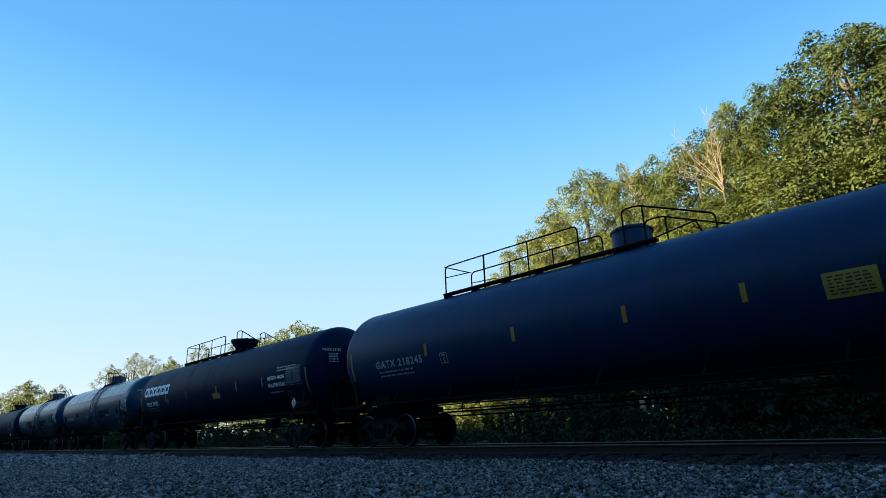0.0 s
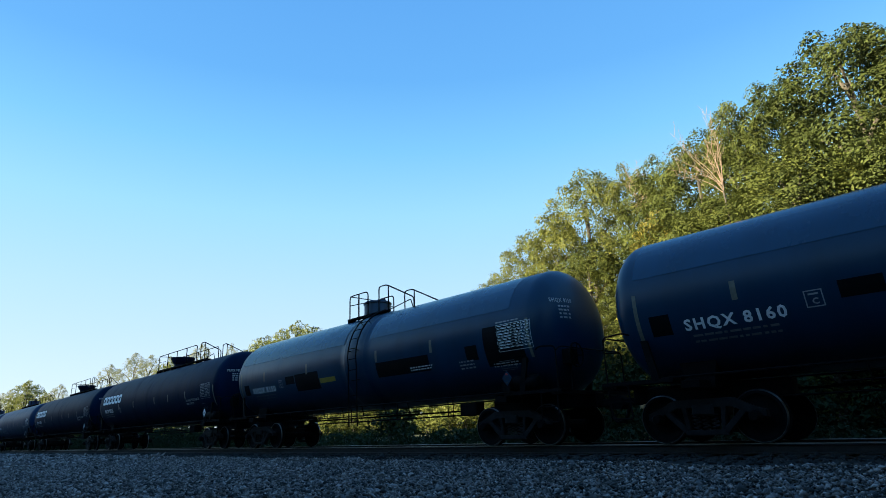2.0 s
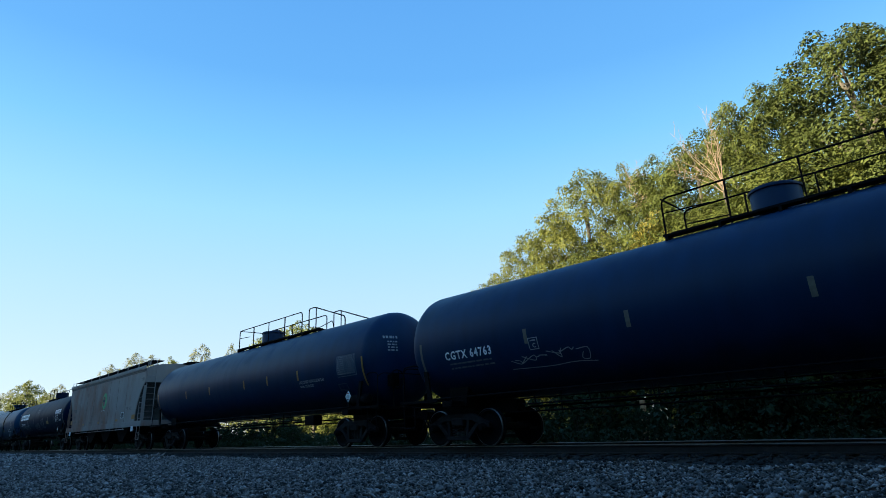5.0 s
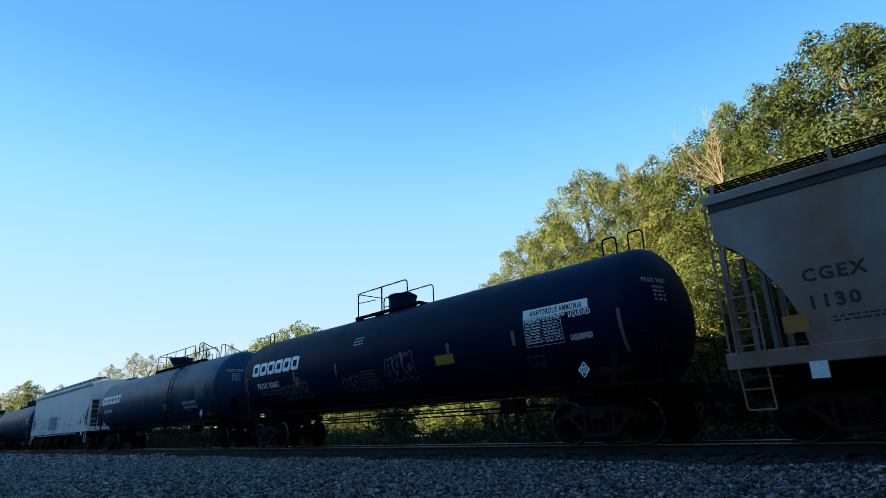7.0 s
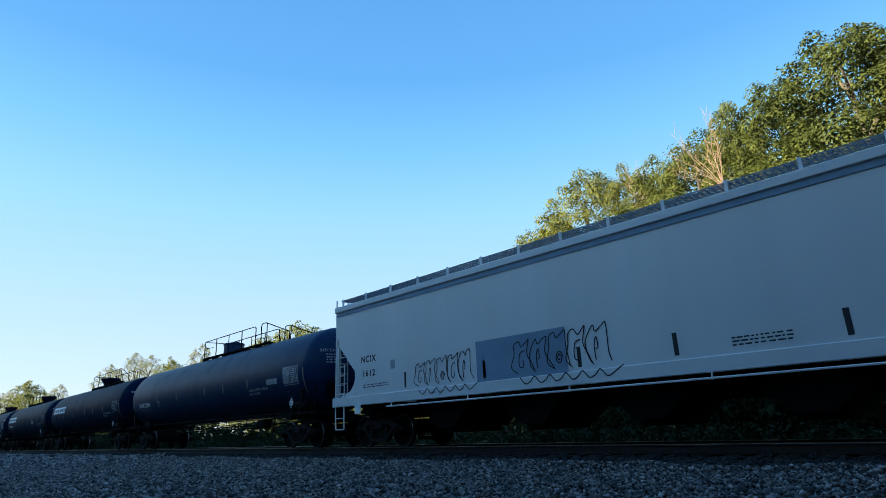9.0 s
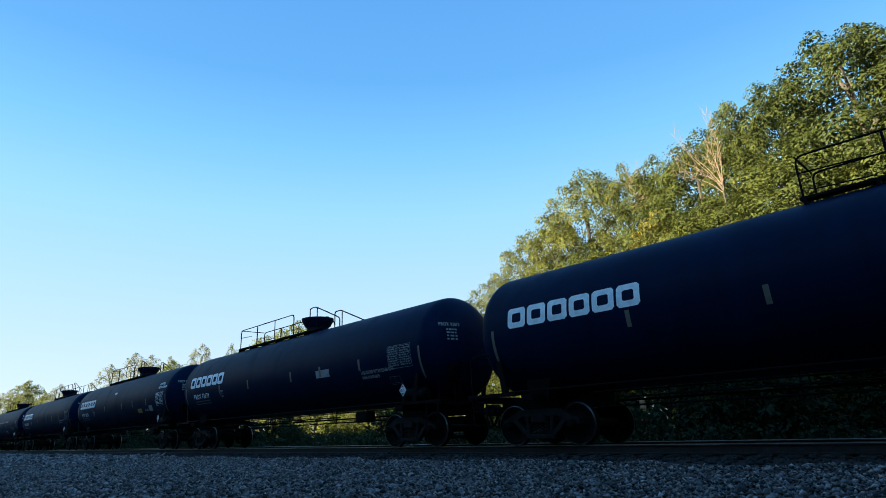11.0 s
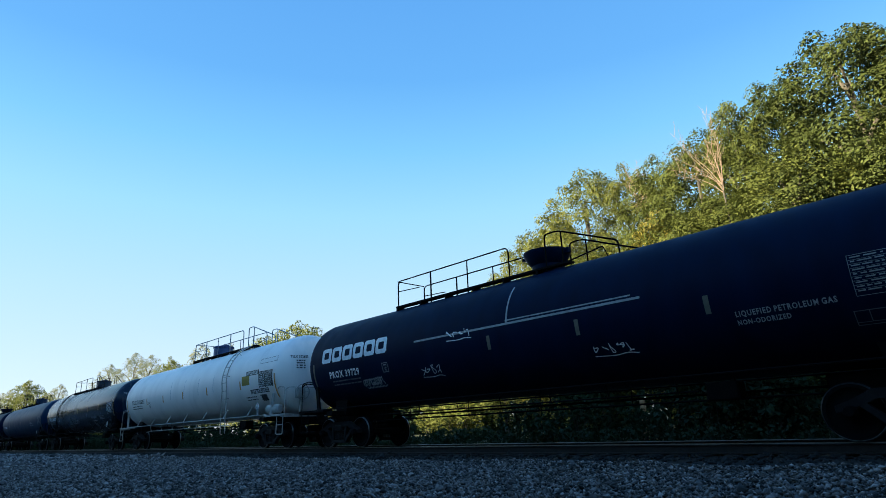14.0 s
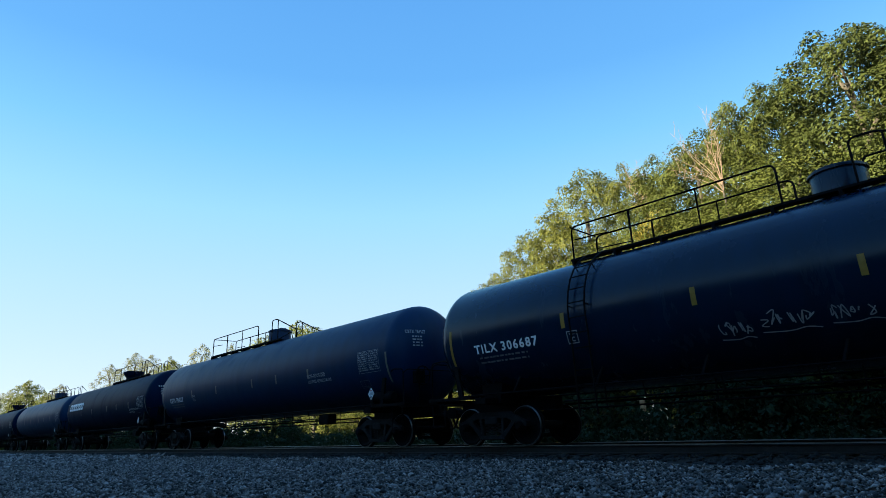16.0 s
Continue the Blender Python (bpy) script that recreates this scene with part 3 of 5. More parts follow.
        lathe(bm, [(top - 0.15, 0.0), (top - 0.15, 0.46), (top + 0.5, 0.46), (top + 0.54, 0.44), (top + 0.56, 0.3), (top + 0.56, 0)], "z", 28, (d, 0, 0))
        lathe(bm, [(top + 0.46, 0.46), (top + 0.46, 0.49), (top + 0.5, 0.49), (top + 0.5, 0.46)], "z", 28, (d, 0, 0))
        box(bm, d + 0.2, d + 0.34, -0.1, 0.1, top + 0.52, top + 0.6)
    part("bonnet", bm, M[spec.get("bonnet", paint)], car, "round valve housing on the tank top")
    if spec.get("end_hoops"):
        for u in (1.3, L - 2.0, L - 1.35):
            bm = bmesh.new()
            pipe(bm, rounded([(u, -0.5, top - 0.12), (u, -0.5, top + 0.32), (u + 0.35, -0.5, top + 0.32), (u + 0.35, -0.5, top - 0.14)], 0.1), 0.02)
            part("roof_hoop", bm, trim, car)
    # side ladder
    if "ladder" in spec:
        u = spec["ladder"]
        bm = bmesh.new()
        for x in (u, u + 0.42):
            pipe(bm, [on(x, w, 0.13) for w in (1.95, 1.7, 1.4, 1.1, 0.8, 0.5, 0.2, 0.0, -0.3)] + [Vector((x, -1.6, 1.5)), Vector((x, -1.58, 0.62))], 0.021, 6)
        for k in range(12):
            w = 1.75 - k * 0.3
            p, q = (on(u, w, 0.13), on(u + 0.42, w, 0.13)) if w > -0.9 else ((u, -1.58, zc + w - 0.2), (u + 0.42, -1.58, zc + w - 0.2))
            pipe(bm, [p, q], 0.014, 5)
        for w in (1.2, 0.2):
            for x in (u, u + 0.42):
                pipe(bm, [on(x, w, 0.13), on(x, w, -0.01)], 0.014, 5)
        part("ladder", bm, trim, car)
    # lettering, tape and notices
    ink = M[spec.get("ink", "letter")]
    if spec.get("logo"):
        bm = bmesh.new()
        for k in range(6):
            u = 1.96 + k * 0.578
            ring_block(bm, u, u + 0.52, -0.02, 0.46, 0.13, on)
        part("logo", bm, ink, car, "row of six white block shapes")
    u0 = spec.get("mark_at", 2.35)
    if spec.get("mark"):
        lettering(car, ink, spec["mark"], 0.21, u0, spec.get("mark_w", -0.52), on, spec.get("mark_len", 1.6))
        tagged(part("lettering", bars_bm(u0 + 0.1, spec.get("mark_w", -0.52) - 0.1, 1.5, 2, on, 0.12, 0.36, len(spec["mark"]) + int(L * 10)), M["faint"] if ink is M["letter"] else ink, car, smooth=False), kind="stuff")
        bm = bmesh.new()
        bu = u0 + spec.get("box", 2.75)
        ring_block(bm, bu, bu + 0.27, -0.58, -0.3, 0.018, on, cut=0.004)
        patch_grid(bm, bu + 0.06, bu + 0.21, -0.38, -0.35, on)
        box_ink = M["dim"] if ink is M["letter"] else ink
        part("lettering", bm, box_ink, car, smooth=False)
        lettering(car, box_ink, "C", 0.1, bu + 0.1, -0.53, on)
    tape = M[spec.get("tape", "pale")]
    for k, u in enumerate(spec.get("tapes", (5.0, 7.6, 10.9, 12.8, 15.0))):
        bm = bmesh.new()
        patch_grid(bm, u, u + 0.1, spec.get('tape_w', -0.42), spec.get('tape_w', -0.42) + 0.34, on)
        part("reflector", bm, tape, car, smooth=False)
    for u in (1.42, L - 1.3):
        bm = bmesh.new()
        patch_grid(bm, u, u + 0.08, spec.get('tape_w', -0.42) - 0.5, spec.get('tape_w', -0.42) + 0.42, on)
        part("reflector", bm, tape, car, smooth=False)
    pu = L - spec.get("panel_back", 2.6)
    bm = bars_bm(pu, 0.1, 0.44, 9, on, 0.066, 0.3, 5, word=(0.05, 0.2))
    half_panel = bars_bm(pu + 0.51, 0.1, 0.44, 9, on, 0.066, 0.3, 6, word=(0.03, 0.09))
    bm.from_mesh(finish(half_panel, "columns", M["dim"]))
    for k in range(1, 9):
        patch_grid(bm, pu - 0.03, pu + 0.98, 0.113 - k * 0.066, 0.118 - k * 0.066, on)
    ring_block(bm, pu - 0.04, pu + 0.99, -0.52, 0.13, 0.008, on, cut=0.003)
    part("data_panel", bm, M[spec.get("panel", "dim")], car, "stencilled panel of small lines")
    bm = bmesh.new()
    tu = L - spec.get("panel_back", 2.6) - 0.15
    ring_block(bm, tu, tu + 0.46, -1.0, -0.74, 0.014, on, cut=0.004)
    patch_grid(bm, tu + 0.01, tu + 0.45, -0.95, -0.938, on)
    patch_grid(bm, tu + 0.2, tu + 0.212, -0.95, -0.75, on)
    part("test_record_panel", bm, M["faint"], car, "small outlined record panel", smooth=False)
    for words, size, u, w, ln, *own in spec.get("words", ()):
        lettering(car, M[own[0] if own else "dim"], words, size, u, w, on, ln, 0.01)
    for u, w_top, width, rows, row, m, seed in spec.get("bars", ()):
        tagged(part("lettering", bars_bm(u, w_top, width, rows, on, row, 0.42, seed, 0.01), M[m], car, smooth=False), kind="stuff")
    for u, uu, w, ww in spec.get("outlines", ()):
        bm = bmesh.new()
        ring_block(bm, u, uu, w, ww, 0.014, on, cut=0.004)
        part("outline", bm, M["ink"], car, smooth=False)
    for u, w, width, height, loops, seed, m in spec.get("bubbles", ()):
        for pts in bubble(u, w, width, height, loops, seed):
            bm = bmesh.new()
            squiggle(bm, pts, 0.035, on)
            part("graffiti_stroke", bm, M[m], car, "sprayed outline of unreadable letters", smooth=False)
    if spec.get("end_mark", True):
        # small stencils on the front head, turned towards the end of the car
        def on_head(u, w, lift=0.006):
            y = -1.0 + u
            z = zc + w
            q = min(0.999, math.hypot(y, w) / R)
            return Vector((b + head * math.sqrt(1 - q * q) + lift + 0.004, y, z))
        for u, w, width, height, loops, seed in spec.get("head_tags", ()):
            bm = bmesh.new()
            for pts in scrawl(u, w, width, height, loops, seed):
                squiggle(bm, pts, 0.035, on_head)
            part("graffiti", bm, M["letter"], car, "unreadable sprayed scrawl", smooth=False)
        if spec.get("mark"):
            lettering(car, M[spec.get("ink", "dim")], spec["mark"], 0.1, -0.08, 0.54, on_head, 0.62)
        else:
            tagged(part("lettering", bars_bm(-0.02, 0.62, 0.5, 1, on_head, 0.1, 0.8, 3), M[spec.get("ink", "dim")], car, smooth=False), kind="stuff")
        tagged(part("lettering", bars_bm(0.1, 0.46, 0.32, 4, on_head, 0.09, 0.5, 4), M[spec.get("ink", "dim")], car, smooth=False), kind="stuff")
    for name, m, u, uu, w, ww in spec.get("plates", ()):
        bm = bmesh.new()
        patch_grid(bm, u, uu, w, ww, on, 0.005)
        part(name, bm, M[m], car, smooth=False)
    for u, w, width, height, loops, seed, m in spec.get("tags", ()):
        for pts in scrawl(u, w, width, height, loops, seed):
            bm = bmesh.new()
            squiggle(bm, pts, 0.02, on)
            part("graffiti_stroke", bm, M[m], car, "unreadable sprayed scrawl", smooth=False)
    # hazard placard in its holder
    bm = bmesh.new()
    pu = L - spec.get("placard_back", 1.95)
    c = Vector((pu, -1.53, 1.52))
    vs = [bm.verts.new(c + Vector(o)) for o in ((0, 0, 0.17), (0.145, 0, 0), (0, 0, -0.17), (-0.145, 0, 0))]
    bm.faces.new(vs)
    r = bmesh.ops.extrude_face_region(bm, geom=list(bm.faces))
    bmesh.ops.translate(bm, vec=(0, 0.015, 0), verts=[v for v in r["geom"] if isinstance(v, bmesh.types.BMVert)])
    pl = part("placard", bm, M[spec.get("placard", "letter")], car, "white diamond hazard placard", smooth=False)
    for up_down in (-1, 1):
        bm = bmesh.new()
        bm.faces.new([bm.verts.new((pu + dx, -1.5335, 1.52 + up_down * dz)) for dx, dz in ((-0.05, 0.075), (0.05, 0.075), (0.0, 0.135))][::up_down])
        part("symbol", bm, M["red"] if up_down > 0 else M["shade_and_print"], pl, smooth=False)
    bm = text_bms(spec.get("un", "1075"), 0.075, pu - 0.085, 1.485, on_flat(-1.5345), 0.17)[0]
    part("placard_number", bm, M["ink"], pl, smooth=False)
    bm = bmesh.new()
    box(bm, pu - 0.05, pu + 0.05, -1.515, -1.49, 1.2, 1.55)
    part("placard_post", bm, trim, car)
    return car


# ---- covered hopper cars ----
def hopper_car(kind, L, paint, spec):
    car = tagged(new("hopper_car"), kind, "hopper car", "cars of the freight train")
    mat = M[paint]
    W, z_sill, z_side, z_eave, z_peak = 1.55, 1.22, 1.46, 4.22, 4.55
    x0, x1 = 0.85, L - 0.75
    slope = spec.get("slope", 1.15)
    # body shell: sloped ends below, arched roof above
    bm = bmesh.new()
    def section(x, low):
        y = [(-W, low), (-W, z_eave), (-1.1, z_eave + 0.2), (-0.55, z_peak - 0.06), (0, z_peak), (0.55, z_peak - 0.06), (1.1, z_eave + 0.2), (W, z_eave), (W, low)]
        return [bm.verts.new((x, p, q)) for p, q in y]
    zs = 3.2
    end = spec.get("end_curve", [(0.0, zs), (slope, z_side)])
    rows = [section(x0 + d, z) for d, z in end]
    n = spec.get("ribs", 8)
    for k in range(1, n):
        rows.append(section(x0 + slope + (x1 - x0 - 2 * slope) * k / n, z_side))
    rows += [section(x1 - d, z) for d, z in end[::-1]]
    for r0, r1 in zip(rows, rows[1:]):
        for i in range(len(r0) - 1):
            bm.faces.new((r0[i], r0[i + 1], r1[i + 1], r1[i]))
        bm.faces.new((r0[-1], r0[0], r1[0], r1[-1]))
    bm.faces.new(rows[0])
    bm.faces.new(rows[-1][::-1])
    part("body", bm, mat, car, smooth=True)
    # roof edge band and a dark strip drawn as the shadow under it
    for sgn in (-1, 1):
        bm = bmesh.new()
        box(bm, x0 - 0.05, x1 + 0.05, sgn * (W + 0.04) - 0.03, sgn * (W + 0.04) + 0.03, z_eave - 0.02, z_eave + 0.16, 0.015)
        part("roof_edge", bm, mat, car)
        bm = bmesh.new()
        box(bm, x0, x1, sgn * (W + 0.012) - 0.01, sgn * (W + 0.012) + 0.01, z_eave - 0.15, z_eave - 0.03)
        part("roof_edge_shade", bm, M["ink"] if paint == "hopper_grey" else M["patch"], car)
        bm = bmesh.new()
        box(bm, x0 - 0.15, x1 + 0.1, sgn * (W - 0.02) - 0.055, sgn * (W - 0.02) + 0.055, z_sill, z_side + 0.04, 0.015)
        part("side_sill", bm, mat, car)
        bm = bmesh.new()
        pipe(bm, [(x0 + 2.6, sgn * (W + 0.05), z_sill - 0.1), (x1 - 2.6, sgn * (W + 0.05), z_sill - 0.1)], 0.022)
        for k in range(5):
            u = x0 + 2.8 + (x1 - x0 - 5.6) * k / 4
            pipe(bm, [(u, sgn * (W + 0.05), z_sill - 0.13), (u, sgn * (W + 0.02), z_sill + 0.05)], 0.018)
        part("side_rail", bm, mat, car)
        for k in range(1, n):
            if spec.get("seams"):
                u = x0 + slope + (x1 - x0 - 2 * slope) * k / n
                bm = bmesh.new()
                box(bm, u - 0.009, u + 0.009, sgn * (W + 0.003) - 0.008, sgn * (W + 0.004) + 0.008, z_side, z_eave - 0.16, 0.003)
                part("side_seam", bm, M["grime"], car, "dirt-filled welded seam")
    # roof walk
    for sgn in (-1, 1):
        bm = bmesh.new()
        y = sgn * 1.0
        if spec.get("open_walk"):
            bmesh.ops.create_grid(bm, x_segments=150, y_segments=5, size=1.0)
            for v in bm.verts:
                v.co = ((x0 + x1) / 2 + v.co.x * ((x1 - x0) / 2 + 0.1), y + v.co.y * 0.32, z_peak + 0.12)
            cells = bmesh.ops.inset_individual(bm, faces=list(bm.faces), thickness=0.017)
            inner = [f for f in bm.faces if f not in set(cells["faces"])]
            bmesh.ops.delete(bm, geom=inner, context="FACES")
            bmesh.ops.solidify(bm, geom=list(bm.faces), thickness=0.03)
        else:
            box(bm, x0 - 0.1, x1 + 0.1, y - 0.33, y + 0.3, z_peak + 0.08, z_peak + 0.12, 0.008)
        part("roof_walk", bm, M["steel"] if paint == "hopper_grey" else M["galvanised"], car, "dark metal grating walkway")
        brackets = spec.get("brackets", 9)
        for k in range(brackets):
            u = x0 + 0.05 + (x1 - x0 - 0.1) * k / (brackets - 1)
            bm = bmesh.new()
            box(bm, u - 0.03, u + 0.03, sgn * 1.345 - 0.02, sgn * 1.345 + 0.02, z_eave + 0.08, z_peak + 0.14)
            part("walk_bracket", bm, mat, car)
    for k in range(6):
        u = x0 + 1.6 + (x1 - x0 - 3.2) * k / 5
        bm = bmesh.new()
        lathe(bm, [(z_peak - 0.08, 0.0), (z_peak - 0.08, 0.4), (z_peak + 0.06, 0.4), (z_peak + 0.1, 0.34), (z_peak + 0.12, 0)], "z", 20, (u, 0, 0))
        part("hatch", bm, mat, car)
    # hopper bays under the body
    bays = spec.get("bays", 4)
    for k in range(bays):
        c = x0 + 3.0 + (x1 - x0 - 6.0) * (k + 0.5) / bays
        hw = (x1 - x0 - 6.0) / bays / 2 - 0.05
        bm = bmesh.new()
        prism(bm, [(c - hw, z_side), (c + hw, z_side), (c + 0.3, 0.48), (c - 0.3, 0.48)], -1.1, 1.1)
        box(bm, c - 0.4, c + 0.4, -0.7, 0.7, 0.35, 0.5)
        part("hopper_bay", bm, M["steel"], car)
    bm = bmesh.new()
    box(bm, 0.5, L - 0.5, -0.17, 0.17, 0.8, 1.12, 0.02)
    part("centre_sill", bm, M["steel"], car)
    for tx in (2.35, L - 2.35):
        bm = bmesh.new()
        box(bm, tx - 0.2, tx + 0.2, -1.4, 1.4, 1.0, 1.3, 0.02)
        part("bolster", bm, M["steel"], car)
        truck(car, tx)
    put("coupler", shared("coupler", coupler_mesh), car, pose(0, 0, 0))
    put("coupler", shared("coupler", coupler_mesh), car, pose(L, 0, 0, 0, 0, 180))
    # a near-black sheet over each end slope stands for the shade there
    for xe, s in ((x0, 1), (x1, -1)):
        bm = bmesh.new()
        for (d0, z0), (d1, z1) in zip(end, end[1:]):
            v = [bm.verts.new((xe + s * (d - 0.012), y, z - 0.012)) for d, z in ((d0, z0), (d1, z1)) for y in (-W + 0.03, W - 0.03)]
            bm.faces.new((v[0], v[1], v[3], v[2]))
        part("slope_shade", bm, M["shade_and_print"], car, "dark sheet painted as shade on the sloping end")
    # open ends: sills, posts, slope sheet, ladders, steps
    for xe, s in ((x0, 1), (x1, -1)):
        bm = bmesh.new()
        box(bm, min(xe - s * 0.12, xe + s * 0.15), max(xe - s * 0.12, xe + s * 0.15), -W, W, z_sill, z_side + 0.05, 0.015)
        part("end_sill", bm, mat, car)
        bm = bmesh.new()
        u0, u1 = sorted((xe, xe + s * 1.6))
        box(bm, u0, u1, -W, W, z_sill - 0.02, z_sill + 0.05)
        part("end_platform", bm, M["steel"], car)
        for y in (-W + 0.05, -0.55, 0.55, W - 0.05):
            bm = bmesh.new()
            box(bm, min(xe + s * 0.03, xe + s * 0.13), max(xe + s * 0.03, xe + s * 0.13), y - 0.05, y + 0.05, z_side, zs + 0.15, 0.01)
            part("end_post", bm, mat, car)
        for sgn in (-1, 1):
            bm = bmesh.new()
            yy = sgn * (W + 0.03)
            for du in (0.05, 0.5):
                pipe(bm, [(xe + s * du, yy, z_side), (xe + s * du, yy, 2.85 - (0.0 if du < 0.2 else 0.35))], 0.022)
            for k in range(5):
                pipe(bm, [(xe + s * 0.05, yy, z_side + 0.14 + 0.28 * k), (xe + s * 0.5, yy, z_side + 0.14 + 0.28 * k)], 0.015, 5)
            part("side_ladder", bm, mat, car)
            bm = bmesh.new()
            ya, yb = sgn * (W - 0.06), sgn * (W - 0.5)
            for y in (ya, yb):
                pipe(bm, [(xe - s * 0.1, y, z_side), (xe - s * 0.1, y, z_peak + 0.1)], 0.022)
            for k in range(10):
                pipe(bm, [(xe - s * 0.1, ya, z_side + 0.2 + 0.31 * k), (xe - s * 0.1, yb, z_side + 0.2 + 0.31 * k)], 0.015, 5)
            part("end_ladder", bm, mat, car)
            bm = bmesh.new()
            pipe(bm, rounded([(xe + s * 0.02, yy, z_sill), (xe + s * 0.06, yy, 0.55), (xe + s * 0.5, yy, 0.55), (xe + s * 0.48, yy, z_sill)], 0.04), 0.018)
            pipe(bm, [(xe + s * 0.04, yy, 0.88), (xe + s * 0.49, yy, 0.88)], 0.014)
            part("stirrup_step", bm, mat, car)
            if spec.get("gusset"):
                bm = bmesh.new()
                prism(bm, [(xe + s * d, z) for d, z in ((1.05, z_side), (0.3, z_side), (0.32, 1.56), (0.6, 1.6), (0.8, 1.67), (0.95, 1.82), (1.05, 2.05))][::int(s)], sgn * W - 0.012, sgn * W + 0.012)
                part("end_gusset", bm, mat, car)
            bm = bmesh.new()
            box(bm, min(xe + s * 1.1, xe + s * 1.35), max(xe + s * 1.1, xe + s * 1.35), sgn * (W + 0.05) - 0.02, sgn * (W + 0.05) + 0.02, 0.98, z_sill + 0.02)
            part("jacking_pad", bm, M["letter"], car)
        bm = bmesh.new()
        pipe(bm, [(xe - s * 0.08, -1.4, 2.6), (xe - s * 0.08, 1.4, 2.6)], 0.016)
        part("end_rail", bm, mat, car)
    on = on_flat(-W)
    for words, size, u, w, ln, m in spec.get("words", ()):
        lettering(car, M[m], words, size, u, w, on, ln)
    for u, w, ln, rws, m, seed in spec.get("bars", ()):
        tagged(part("lettering", bars_bm(u, w, ln, rws, on, 0.062, 0.42, seed), M[m], car, smooth=False), kind="stuff")
    for name, m, u, uu, w, ww in spec.get("plates", ()):
        bm = bmesh.new()
        patch_grid(bm, u, uu, w, ww, on, 0.005)
        part(name, bm, M[m], car, smooth=False)
    for u, w, r in spec.get("emblems", ()):
        # a crescent: a disc whose inner edge is a smaller circle set to one side
        bm = bmesh.new()
        n = 40
        rim = [bm.verts.new(on(u + r * math.cos(k * math.tau / n), w + r * 1.12 * math.sin(k * math.tau / n), 0.006)) for k in range(n)]
        core = [bm.verts.new(on(u - r * 0.3 + r * 0.6 * math.cos(k * math.tau / n), w + r * 0.66 * math.sin(k * math.tau / n), 0.006)) for k in range(n)]
        for k in range(n):
            bm.faces.new((rim[k], rim[(k + 1) % n], core[(k + 1) % n], core[k]))
        part("emblem", bm, M["green"], car, "faded green crescent emblem", smooth=False)
    for u, uu, w, ww, m in spec.get("outlines", ()):
        bm = bmesh.new()
        ring_block(bm, u, uu, w, ww, 0.022, on, 0.008, cut=0.004)
        part("outline", bm, M[m], car, smooth=False)
    for u, w, width, height, loops, seed, m, th in spec.get("tags", ()):
        for pts in bubble(u, w, width, height, loops, seed):
            bm = bmesh.new()
            squiggle(bm, pts, th, lambda p, q, lift=0.012: Vector((p, -W - (0.015 if q > z_side + 0.05 else 0.042), q)))
            part("graffiti_stroke", bm, M[m], car, "sprayed outline of unreadable letters", smooth=False)
    return car


# ---- ground, track ----
def ground_height(x, y):
    """Level gravel by the track, an unseen bank added behind the viewer to block light, rough ground rising slowly
    beyond the track.
    """
    if y < -9:
        return -0.22 + 7.5 * (1 - 0.4 * min(1.0, max(0.0, (x + 14) / 14))) * min(1.0, (-9 - y) / 8.0)
    if y < 14.8:
        return -0.22
    if y < 17:
        return -0.22 - 0.5 * (y - 14.8) / 2.2
    return -0.72 + 0.03 * min(y - 17, 60) + 0.2 * noise.noise((x * 0.12, y * 0.12, 0))


def build_ground():
    xs = [-4000, -1500, -700] + list(range(-400, 121, 8)) + [300, 800, 3000]
    ys = [-3000, -800, -200, -90, -60, -45, -35, -30, -25, -20, -17, -15, -13, -11, -9, -4, 0, 4, 8, 8.4, 12, 14.8, 17, 19, 22, 26, 32, 40, 60, 110, 300, 900, 3500]
    bm = bmesh.new()
    g = [[bm.verts.new((x, y, ground_height(x, y))) for y in ys] for x in xs]
    for i in range(len(xs) - 1):
        for j in range(len(ys) - 1):
            f = bm.faces.new((g[i][j], g[i + 1][j], g[i + 1][j + 1], g[i][j + 1]))
            y = (ys[j] + ys[j + 1]) / 2
            f.material_index = 1 if -9 < y < 8.4 else (2 if 8.4 < y < 15 else 0)
    me = finish(bm, "ground", M["soil"])
    me.materials.append(M["gravel"])
    me.materials.append(M["ballast"])
    return tagged(new("ground", me), "grey gravel yard beside the track and weedy soil", "ground", kind="structure")


def gravel_edge(x):
    """Where the pale gravel stops short of the dark track bed: an uneven, heaped border."""
    return 8.95 + 0.28 * np.sin(x * 0.9 + 1.4) + 0.22 * np.sin(x * 2.3) + 0.12 * np.sin(x * 5.1 + 0.6)


